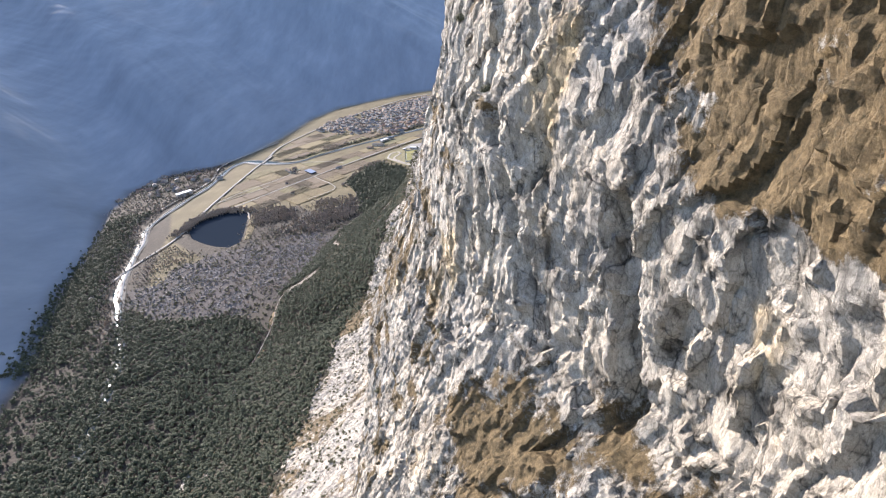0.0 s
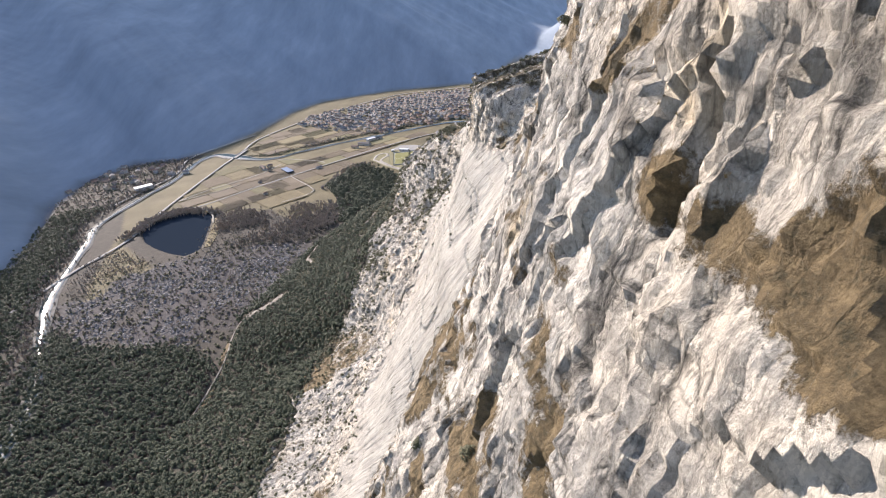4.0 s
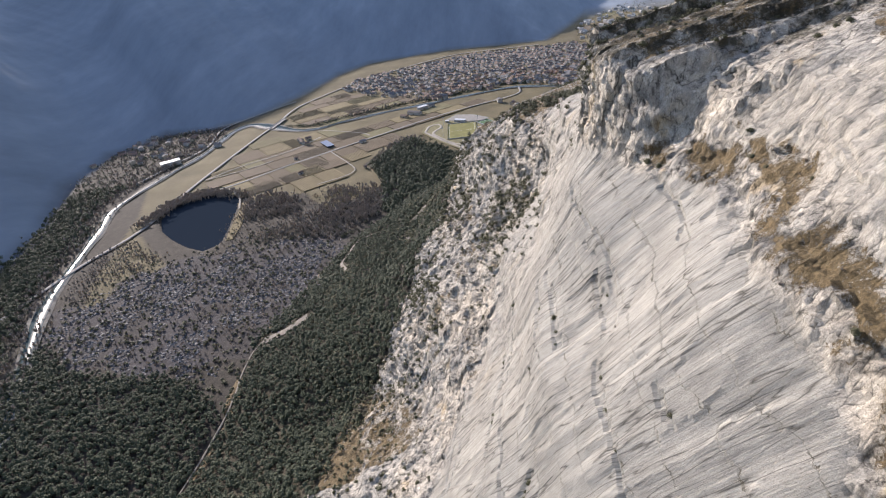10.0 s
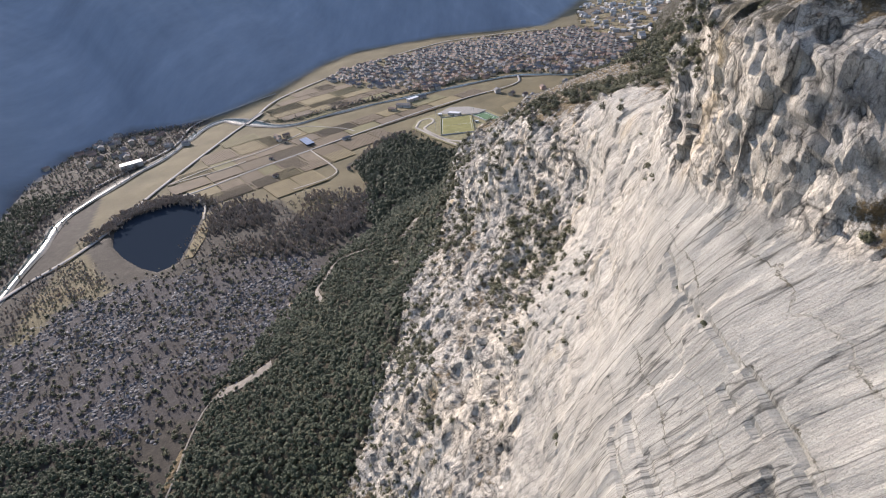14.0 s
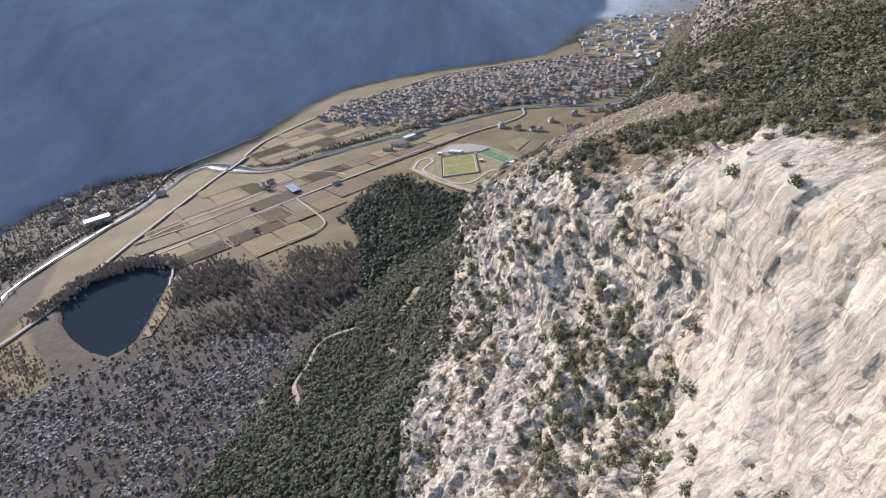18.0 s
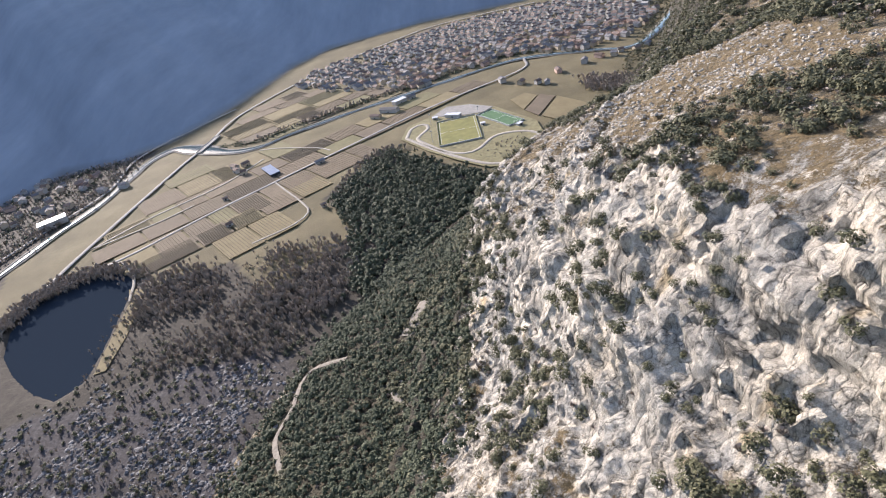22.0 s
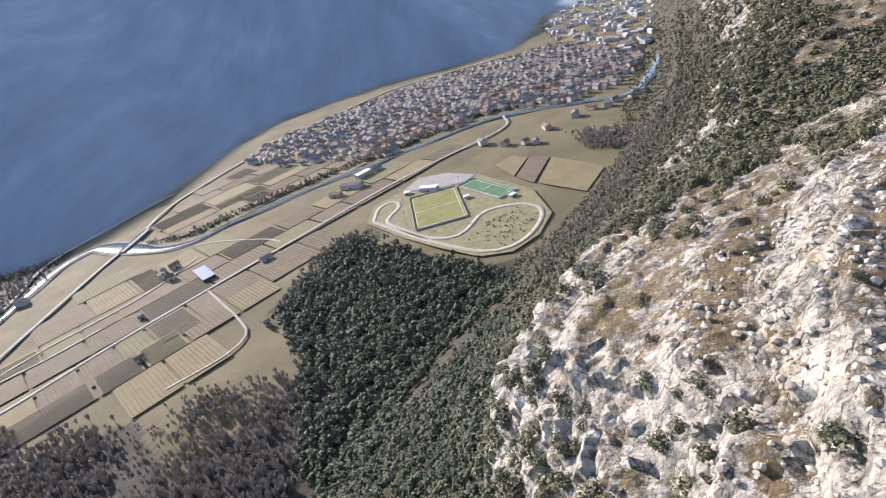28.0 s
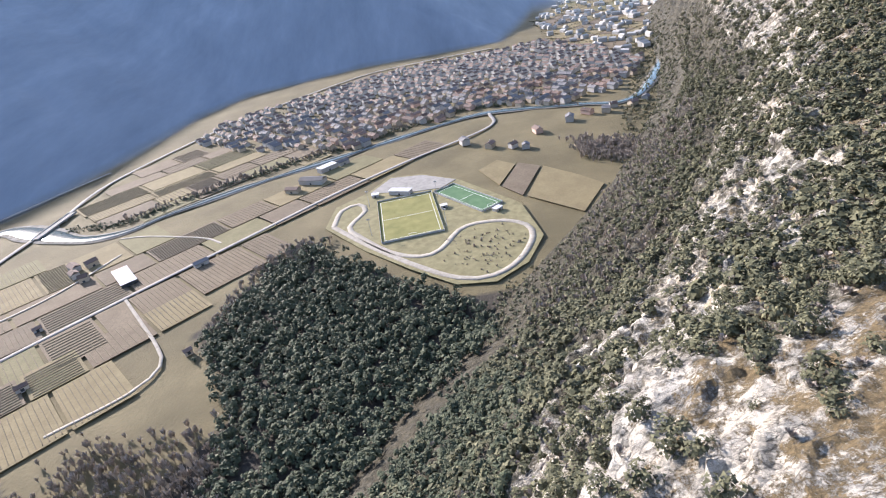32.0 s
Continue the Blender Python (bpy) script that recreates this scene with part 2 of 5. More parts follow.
    flow = n.put("ShaderNodeCombineXYZ", X=n.math("MULTIPLY", rib, 0.7), Y=n.math("MULTIPLY", axes.outputs[2], 0.035)).outputs[0]
    ribs = n.noise(1.0, 7, flow, 0.65)
    slab = n.ramp(ribs, (0.3, (0.34, 0.322, 0.28)), (0.43, (0.43, 0.406, 0.35)), (0.65, (0.52, 0.49, 0.418)))
    slab = n.mix(1.0, slab, n.ramp(n.noise(0.06, 6), (0.3, 0.72), (0.6, 1.0)), "MULTIPLY")
    grain = n.put("ShaderNodeCombineXYZ", X=n.math("MULTIPLY", rib, 2.6), Y=n.math("MULTIPLY", axes.outputs[2], 0.12)).outputs[0]
    striae = n.noise(1.0, 6, grain, 0.7)
    slab = n.mix(1.0, slab, n.ramp(striae, (0.33, 0.72), (0.5, 1.0)), "MULTIPLY")
    thin = n.put("ShaderNodeCombineXYZ", X=n.math("MULTIPLY", rib, 0.16), Y=n.math("MULTIPLY", axes.outputs[2], 0.02)).outputs[0]
    shells = []
    for often, wobble in ((0.42, 1.6), (1.25, 2.2)):
        run = n.math("ADD", n.math("MULTIPLY", rib, often), n.math("MULTIPLY", n.noise(0.035, 7, rough=0.7), wobble * 0.8))
        shells.append(n.math("FRACT", run))
        keep = n.ramp(n.noise(0.11, 5, n.stretch(1, 1, 0.35)), (0.44, 0.0), (0.56, 1.0))
        slab = n.mix(keep, slab, n.mix(1.0, slab, n.ramp(shells[-1], (0.0, 0.42), (0.06, 0.84), (0.2, 1.04), (1.0, 0.96)), "MULTIPLY"))
    slits = n.ramp(n.math("ABSOLUTE", n.math("SUBTRACT", n.noise(1.0, 3, thin, 0.5), 0.5)), (0.0, 0.3), (0.008, 0.7), (0.016, 1.0))
    slab = n.mix(1.0, slab, slits, "MULTIPLY")
    level = n.math("SUBTRACT", axes.outputs[2], n.math("MULTIPLY", axes.outputs[1], 0.12))
    level = n.math("ADD", level, n.math("MULTIPLY", n.noise(0.05, 8, rough=0.7), 14.0))
    gap = n.math("ABSOLUTE", n.math("SUBTRACT", n.math("FRACT", n.math("MULTIPLY", level, 0.085)), 0.5))
    seams = n.ramp(gap, (0.0, 1.0), (0.018, 0.0))
    slab = n.mix(n.math("MULTIPLY", seams, n.ramp(n.noise(0.07, 4), (0.54, 0.0), (0.58, 0.85))), slab, (0.075, 0.066, 0.035))
    stone = n.mix(n.attr("slab"), stone, slab)
    stone = n.mix(1.0, stone, n.ramp(n.noise(2.2, 7, rough=0.75), (0.36, 0.62), (0.47, 1.0)), "MULTIPLY")
    # dry turf on the ledges
    lie = n.math("ADD", n.attr("lie"), n.math("MULTIPLY", n.math("SUBTRACT", n.noise(0.16, 8, rough=0.78), 0.5), 1.6))
    lie = n.math("ADD", lie, n.math("MULTIPLY", n.math("SUBTRACT", n.noise(1.7, 6, rough=0.75), 0.5), 0.7))
    lie = n.math("ADD", lie, n.attr("turf"))
    turf_mask = n.ramp(lie, (0.72, 0.0), (0.86, 1.0))
    turf = n.ramp(n.noise(0.9, 8, rough=0.8), (0.32, (0.045, 0.04, 0.022)), (0.5, (0.13, 0.095, 0.05)), (0.7, (0.25, 0.185, 0.1)))
    colour = n.mix(turf_mask, stone, turf)
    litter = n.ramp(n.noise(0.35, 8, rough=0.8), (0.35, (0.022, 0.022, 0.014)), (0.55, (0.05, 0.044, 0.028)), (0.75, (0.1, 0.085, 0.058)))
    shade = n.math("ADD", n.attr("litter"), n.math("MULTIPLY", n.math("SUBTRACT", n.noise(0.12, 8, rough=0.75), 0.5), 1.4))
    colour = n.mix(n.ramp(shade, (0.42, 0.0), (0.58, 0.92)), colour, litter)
    loose = n.math("SUBTRACT", 1.0, n.math("MULTIPLY", n.attr("slab"), 0.88))
    planes = n.math("MULTIPLY", planes, n.math("MULTIPLY", loose, n.math("SUBTRACT", 1.0, n.math("MULTIPLY", turf_mask, 0.8))))
    crags = n.math("ADD", n.math("MINIMUM", n.math("MULTIPLY", cleft, 9.0), 0.6), n.math("ADD", n.math("MINIMUM", n.math("MULTIPLY", joint, 5.0), 0.4), n.math("MINIMUM", n.math("MULTIPLY", hair, 2.5), 0.25)))
    crags = n.math("MULTIPLY", crags, loose)
    grain_up = n.math("ADD", n.math("MULTIPLY", fine, 0.5), n.math("MULTIPLY", n.noise(3.2, 7, rough=0.75), 0.25))
    height = n.math("ADD", n.math("ADD", planes, crags), n.math("MULTIPLY", grain_up, n.math("SUBTRACT", 1.0, n.math("MULTIPLY", n.attr("slab"), 0.5))))
    ridge = n.math("ADD", n.math("MULTIPLY", ribs, 0.4), n.math("ADD", n.math("ADD", n.math("MULTIPLY", shells[0], 0.45), n.math("MULTIPLY", shells[1], 0.16)), n.math("ADD", n.math("MULTIPLY", striae, 0.14), n.math("MULTIPLY", seams, -0.5))))
    height = n.math("ADD", height, n.math("MULTIPLY", ridge, n.attr("slab")))
    return n.done(colour, height, 0.85, 1.0)


def ground_material():
    n = Nodes("valley_soil")
    patch = n.noise(0.012, 5)
    soil = n.ramp(patch, (0.35, (0.094, 0.077, 0.04)), (0.5, (0.124, 0.101, 0.053)), (0.68, (0.16, 0.13, 0.07)))
    soil = n.mix(n.ramp(n.noise(0.3, 6), (0.4, 0.0), (0.75, 0.5)), soil, (0.1, 0.09, 0.05))
    litter = n.ramp(n.noise(0.09, 8, rough=0.75), (0.35, (0.026, 0.022, 0.017)), (0.55, (0.046, 0.039, 0.03)), (0.75, (0.078, 0.066, 0.053)))
    scree = n.ramp(n.noise(0.25, 8, rough=0.8), (0.35, (0.025, 0.022, 0.023)), (0.5, (0.045, 0.04, 0.042)), (0.72, (0.11, 0.107, 0.107)))
    # mountainside: the pale blue of distance haze is painted into its base colour
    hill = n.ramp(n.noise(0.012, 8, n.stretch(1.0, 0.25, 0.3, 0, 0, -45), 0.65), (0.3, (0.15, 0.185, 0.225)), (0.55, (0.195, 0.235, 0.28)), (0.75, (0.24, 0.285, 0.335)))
    colour = n.mix(n.attr("wood"), soil, litter)
    colour = n.mix(n.attr("scree"), colour, scree)
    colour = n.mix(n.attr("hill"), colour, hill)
    return n.done(colour, n.math("MULTIPLY", n.noise(0.4, 6), n.math("SUBTRACT", 1.0, n.attr("hill"))), 0.5, 1.5)


def plain(name, dark, light, scale, rough=0.9, bump=0.3):
    n = Nodes(name, rough)
    return n.done(n.ramp(n.noise(scale, 6), (0.32, dark), (0.7, light)), n.noise(scale * 5, 5), bump, 0.3)


def leaf_material(name, dark, light):
    n = Nodes(name, 0.75)
    tone = n.math("ADD", n.math("MULTIPLY", n.island(), 0.6), n.math("MULTIPLY", n.noise(0.15, 3), 0.4))
    return n.done(n.ramp(tone, (0.15, dark), (0.8, light)))


def water_material(name, colour, scale, rough, bump):
    n = Nodes(name, rough)
    n.bsdf.inputs["Specular IOR Level"].default_value = 0.5
    return n.done(colour, n.noise(scale, 4), bump, 0.2)


ROCK, GROUND = rock_material(), ground_material()
ASPHALT = plain("pale_asphalt", (0.2, 0.19, 0.175), (0.3, 0.285, 0.26), 0.2)
GRAVEL = plain("white_gravel", (0.25, 0.225, 0.185), (0.36, 0.33, 0.28), 0.3)
RIVER = water_material("river_water", (0.05, 0.075, 0.075), 0.6, 0.16, 0.3)
POND = water_material("pond_water", (0.02, 0.028, 0.04), 0.5, 0.45, 0.05)
POND.node_tree.nodes["Principled BSDF"].inputs["Specular IOR Level"].default_value = 0.0
PINE = leaf_material("pine_needles", (0.028, 0.036, 0.021), (0.085, 0.1, 0.056))
OAK = leaf_material("evergreen_leaves", (0.04, 0.043, 0.022), (0.14, 0.135, 0.075))
TWIG = leaf_material("bare_twigs", (0.19, 0.163, 0.14), (0.37, 0.322, 0.278))

# ---- valley plan ----
FOREST_FLOOR = [(-594, 618), (-659, 878), (-564, 988), (-694, 1108), (-704, 1268), (-564, 1268), (-544, 1218), (-454, 1248), (-384, 1168), (-304, 1278), (-374, 1378),
                (-304, 1508), (-254, 1458), (-144, 1368), (-44, 1378), (56, 1518), (196, 1678), (196, 878), (-104, 278), (-304, -422), (-624, -422)]
SCREE = [(-594, 988), (-484, 1063), (-349, 1068), (-322, 978), (-329, 878), (-374, 810), (-424, 775), (-569, 783), (-659, 868)]
MOUNTAIN_TOE = [(-624, -522), (-644, 278), (-724, 678), (-834, 908), (-900, 1128), (-1000, 1330), (-1040, 1530), (-975, 1680), (-865, 1702), (-795, 1757), (-752, 1850), (-722, 1964), (-668, 2232), (-594, 2378),
                (-334, 2490), (16, 2514), (106, 2747), (256, 3233), (496, 3816), (896, 4594)]
POND_EDGE = [(-663, 1120), (-690, 1165), (-696, 1215), (-682, 1250), (-651, 1264), (-600, 1262), (-572, 1240), (-556, 1190), (-536, 1110), (-528, 1070), (-545, 1045), (-578, 1058), (-625, 1088)]


def valley_height(x, y):
    """Height of the valley sheet, with the shaded mountain on the far side."""
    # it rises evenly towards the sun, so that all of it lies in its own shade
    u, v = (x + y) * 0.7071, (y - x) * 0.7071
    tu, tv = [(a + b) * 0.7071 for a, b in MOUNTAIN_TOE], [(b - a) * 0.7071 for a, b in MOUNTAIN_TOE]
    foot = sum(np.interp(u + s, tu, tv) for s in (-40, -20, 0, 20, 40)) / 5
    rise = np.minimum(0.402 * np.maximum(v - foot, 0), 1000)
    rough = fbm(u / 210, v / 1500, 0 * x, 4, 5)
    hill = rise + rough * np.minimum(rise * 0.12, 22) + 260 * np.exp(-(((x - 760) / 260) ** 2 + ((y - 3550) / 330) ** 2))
    return hill + 0.8 * fbm(x / 60, y / 60, 0 * x, 2, 9)


def ground_sheet():
    xs = np.concatenate([np.linspace(-4200, -1300, 60), np.linspace(-1280, 420, 300), np.linspace(450, 4200, 50)])
    ys = np.concatenate([np.linspace(-2500, 380, 50), np.linspace(400, 2700, 400), np.linspace(2730, 5200, 80)])
    X, Y = np.meshgrid(xs, ys)
    Z = valley_height(X, Y)
    hollow = -line_distance(X, Y, POND_EDGE + POND_EDGE[:1])
    Z = Z - np.where(inside(X, Y, POND_EDGE), np.clip(np.abs(hollow) / 20, 0, 1) * 16, 0)
    ob = grid_mesh("ground", np.stack([X, Y, Z], -1), GROUND)
    toe = line_distance(X, Y, MOUNTAIN_TOE)
    wood = (inside(X, Y, FOREST_FLOOR) | ((toe > -170) & (Y < 1330)) | ((Y < 1720) & (X < np.interp(Y, [1200, 1358, 1498, 1628, 1700], [-815, -812, -790, -795, -790])))).astype(float)
    attribute(ob.data, "wood", wood)
    wave = fbm(X / 50, Y / 50, 0 * X, 3, 2)
    attribute(ob.data, "scree", inside(X + 30 * wave, Y + 26 * fbm(X / 40, Y / 40, 0 * X, 3, 7), SCREE) * (0.55 + 0.45 * (wave > -0.1)))
    # mask of the painted haze blue: the mountainside and all ground past y 2900
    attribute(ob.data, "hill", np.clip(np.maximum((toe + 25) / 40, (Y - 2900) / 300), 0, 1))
    return tagged(ob, "broad brown valley floor with a shaded wooded mountainside", "ground", kind="structure")


ground_sheet()

# ---- the rock massif, from its contour lines ----
# Each contour: height, then where it runs (y, x).
CONTOURS = {
    -14: [(-700, -400), (0, -410), (445, -400), (600, -410), (740, -410), (850, -399), (965, -370), (1045, -345), (1160, -295), (1280, -210), (1380, -135), (1540, -5), (1630, 50), (1780, 135), (1980, 215), (2500, 370)],
    25: [(-700, -290), (0, -300), (370, -291), (500, -278), (600, -280), (685, -233), (690, -235), (740, -285), (785, -297), (845, -309), (965, -289), (1045, -273), (1100, -249), (1160, -216), (1255, -144), (1330, -79), (1395, -27), (1470, 24), (1540, 64), (1588, 87), (1780, 190), (1980, 265), (2500, 415)],
    60: [(-700, -230), (0, -235), (350, -207), (460, -185), (555, -183), (600, -191), (620, -193), (680, -181), (705, -189), (740, -207), (790, -217), (845, -220), (900, -203), (1080, -190), (1115, -176), (1155, -155), (1235, -80), (1340, 14), (1400, 52), (1465, 84), (1540, 115), (1630, 158), (1780, 222), (2500, 465)],
    80: [(-700, -205), (0, -210), (335, -185), (380, -178), (445, -161), (475, -159), (560, -160), (590, -166), (625, -162), (680, -163), (740, -186), (845, -202), (900, -182), (915, -179), (980, -179), (1080, -171), (1115, -158), (1155, -134), (1170, -122), (1205, -84), (1230, -63), (1335, 17), (1440, 85), (1540, 140), (1630, 176), (1780, 232), (2500, 482)],
    100: [(-700, -180), (0, -185), (300, -164), (380, -153), (445, -137), (585, -141), (620, -130), (630, -132), (665, -149), (720, -167), (740, -169), (770, -167), (845, -183), (900, -162), (930, -155), (955, -154), (1030, -158), (1060, -155), (1105, -138), (1170, -101), (1205, -59), (1235, -36), (1300, 7), (1375, 49), (1540, 165), (1780, 243), (2500, 500)],
    125: [(-700, -155), (0, -157), (80, -155), (230, -145), (270, -139), (350, -121), (380, -118), (570, -114), (600, -114), (620, -118), (660, -130), (710, -150), (730, -150), (770, -144), (825, -152), (845, -148), (875, -136), (900, -131), (1030, -148), (1060, -146), (1080, -137), (1100, -122), (1170, -58), (1190, -36), (1205, -24), (1315, 44), (1370, 73), (1540, 186), (1588, 208), (1780, 273), (2500, 550)],
    150: [(-700, -130), (80, -130), (210, -121), (235, -116), (300, -94), (350, -84), (385, -82), (420, -85), (470, -97), (495, -101), (525, -101), (570, -97), (610, -101), (675, -116), (705, -128), (810, -114), (835, -108), (850, -108), (885, -113), (945, -134), (995, -128), (1010, -129), (1030, -137), (1035, -136), (1065, -124), (1100, -102), (1145, -49), (1175, -6), (1190, 5), (1205, 10), (1230, 34), (1240, 37), (1255, 35), (1270, 39), (1310, 66), (1360, 94), (1420, 135), (1588, 235), (1780, 303), (2500, 600)],
    165: [(-700, -120), (80, -120), (120, -118), (200, -111), (220, -106), (285, -82), (355, -67), (385, -65), (420, -69), (500, -90), (525, -91), (570, -87), (610, -88), (665, -97), (700, -106), (770, -98), (790, -100), (835, -96), (940, -126), (950, -123), (980, -105), (1025, -124), (1065, -95), (1100, -58), (1135, 6), (1165, 38), (1175, 47), (1195, 50), (1200, 54), (1220, 83), (1230, 91), (1265, 88), (1370, 132), (1400, 148), (1588, 265), (2500, 620)],
    186: [(-700, -108), (80, -108), (135, -105), (190, -99), (265, -70), (355, -50), (385, -47), (410, -50), (470, -71), (515, -79), (535, -78), (570, -73), (630, -76), (650, -79), (685, -89), (690, -89), (730, -72), (755, -77), (820, -79), (830, -83), (845, -93), (860, -101), (885, -101), (930, -109), (950, -107), (980, -90), (990, -87), (1000, -88), (1020, -73), (1040, -54), (1070, -20), (1100, 21), (1130, 59), (1195, 111), (1225, 139), (1240, 149), (1405, 222), (1540, 290), (2500, 660)],
    205: [(-700, -95), (80, -95), (140, -92), (190, -86), (240, -63), (265, -55), (320, -45), (355, -36), (395, -33), (420, -37), (475, -59), (515, -66), (560, -65), (680, -72), (735, -52), (795, -56), (835, -76), (875, -90), (905, -95), (920, -95), (955, -76), (980, -68), (1010, -50), (1050, -4), (1100, 64), (1160, 137), (1230, 190), (1300, 229), (1375, 251), (1425, 269), (2500, 700)],
    228: [(-700, -84), (80, -84), (150, -81), (195, -74), (240, -52), (260, -45), (320, -34), (355, -24), (390, -20), (415, -24), (445, -35), (465, -46), (505, -55), (560, -59), (595, -59), (750, -42), (780, -48), (825, -63), (850, -63), (890, -69), (900, -63), (920, -47), (930, -36), (945, -12), (955, 0), (985, 16), (1005, 32), (1050, 80), (1100, 137), (1215, 232), (1255, 260), (1300, 287), (1360, 307), (1415, 329), (2500, 790)],
    245: [(-700, -77), (185, -78), (215, -69), (250, -46), (270, -37), (335, -16), (380, -5), (395, -7), (445, -28), (490, -41), (530, -39), (605, -51), (730, -40), (755, -43), (780, -51), (790, -51), (820, -40), (860, -6), (910, 48), (960, 114), (980, 133), (1035, 172), (1100, 226), (1195, 288), (1250, 318), (1300, 343), (1405, 383), (2500, 830)],
    270: [(-700, -68), (-200, -68), (0, -67), (70, -64), (180, -70), (205, -69), (225, -66), (245, -59), (280, -36), (300, -26), (345, 4), (360, 10), (370, 12), (405, 8), (435, -4), (460, -11), (475, -19), (490, -23), (520, -21), (540, -22), (580, -34), (630, -41), (695, -29), (720, -32), (745, -39), (775, -22), (795, -5), (875, 92), (960, 185), (1175, 323), (1300, 400), (2500, 870)],
    285: [(-700, -62), (-200, -62), (0, -58), (50, -54), (180, -65), (220, -65), (240, -61), (260, -53), (325, -5), (345, 6), (365, 12), (400, 14), (445, 6), (485, -11), (550, -10), (575, -16), (620, -32), (660, -31), (700, -23), (775, 36), (810, 69), (870, 137), (960, 235), (1025, 279), (1300, 450), (2500, 910)],
    300: [(-700, -58), (-200, -58), (30, -45), (120, -51), (230, -65), (250, -61), (270, -53), (290, -39), (315, -19), (345, -3), (365, 3), (400, 7), (440, 17), (450, 16), (475, 6), (485, 4), (555, 6), (585, -4), (620, -25), (645, -22), (670, -11), (685, -1), (750, 56), (785, 90), (875, 189), (960, 290), (1025, 333), (1300, 498), (2500, 944)],
    316: [(-700, -52), (-200, -52), (20, -34), (140, -42), (215, -62), (230, -63), (250, -59), (280, -47), (290, -42), (320, -18), (340, -7), (440, 25), (450, 25), (485, 17), (540, 20), (585, 3), (605, -10), (620, -12), (625, -10), (650, 3), (680, 36), (760, 130), (810, 179), (855, 226), (960, 353), (985, 367), (1300, 525), (2500, 990)],
    330: [(-700, -45), (-200, -46), (0, -25), (65, -24), (140, -35), (185, -49), (230, -54), (260, -48), (285, -39), (345, -3), (405, 20), (445, 31), (470, 32), (505, 30), (540, 32), (575, 22), (585, 23), (600, 15), (605, 15), (620, 21), (650, 52), (705, 130), (760, 202), (800, 236), (835, 270), (960, 408), (2500, 1034)],
    346: [(-700, -37), (-200, -38), (15, -16), (45, -8), (65, -7), (90, -10), (120, -22), (150, -30), (185, -42), (230, -49), (290, -30), (350, -3), (380, 6), (450, 44), (490, 53), (510, 52), (560, 58), (580, 68), (620, 95), (680, 196), (760, 289), (815, 333), (960, 470), (2500, 1080)],
    370: [(-700, -20), (-200, -20), (0, 0), (30, 11), (70, 21), (95, 11), (135, -17), (185, -32), (240, -33), (280, -23), (325, -8), (380, 18), (450, 56), (530, 88), (560, 104), (600, 136), (620, 160), (640, 195), (680, 249), (760, 335), (960, 514), (2500, 1129)],
    395: [(-700, -2), (-200, -2), (0, 15), (25, 21), (65, 25), (85, 18), (125, -8), (145, -17), (160, -21), (205, -25), (240, -23), (265, -18), (330, 3), (520, 112), (600, 192), (640, 263), (770, 390), (960, 560), (2500, 1180)],
    410: [(-700, 8), (-200, 6), (0, 19), (60, 25), (85, 18), (110, 5), (125, -7), (140, -13), (185, -18), (215, -19), (230, -19), (270, -12), (320, 2), (400, 48), (520, 126), (640, 301), (960, 620), (2500, 1220)],
    434: [(-700, 25), (-200, 18), (45, 27), (90, 22), (110, 13), (140, -5), (185, -12), (240, -12), (280, -4), (330, 18), (520, 150), (640, 350), (960, 680), (2500, 1280)],
    500: [(-700, 80), (60, 58), (120, 45), (150, 24), (210, 16), (260, 28), (330, 60), (520, 220), (800, 580), (2500, 1400)],
    620: [(-700, 190), (100, 150), (250, 140), (400, 270), (700, 560), (2500, 1600)],
    900: [(-700, 520), (200, 500), (500, 680), (2500, 2200)],
}


SLOPE_WOOD = [(-222, 1150), (-150, 1255), (-118, 1215), (-142, 1105), (-152, 1000), (-158, 900), (-168, 800), (-185, 720), (-212, 640), (-225, 450), (-240, 250), (-330, 250), (-360, 600), (-356, 740), (-372, 840), (-345, 910), (-318, 1020), (-300, 1100)]


def massif_x(y, z):
    """Where the undisturbed face stands at y and z (arrays of the same shape)."""
    levels = list(CONTOURS)
    lines = []
    for level in levels:
        ky, kx = np.array(CONTOURS[level], float).T
        a = sum(np.interp(y + s, ky, kx) for s in (-14, -7, 0, 7, 14)) / 5
        lines.append(a)
    lines = np.array(lines)
    # the far buttress stands steep above its foot
    steep = 0.78 * np.clip(1 - np.abs(y - 1960) / 190, 0, 1) ** 0.5
    foot = lines[levels.index(100)]
    for n, level in enumerate(levels):
        if level > 100:
            lines[n] = lines[n] - steep * np.minimum(lines[n] - foot, 420)
    k = np.clip(np.searchsorted(levels, z, side="right") - 1, 0, len(levels) - 2)
    lo, hi = np.array(levels)[k], np.array(levels)[k + 1]
    t = (z - lo) / (hi - lo)
    pick = lambda n: np.take_along_axis(lines, np.clip(n, 0, len(levels) - 1)[None], 0)[0]
    a, b = pick(k), pick(k + 1)
    return a + (b - a) * t


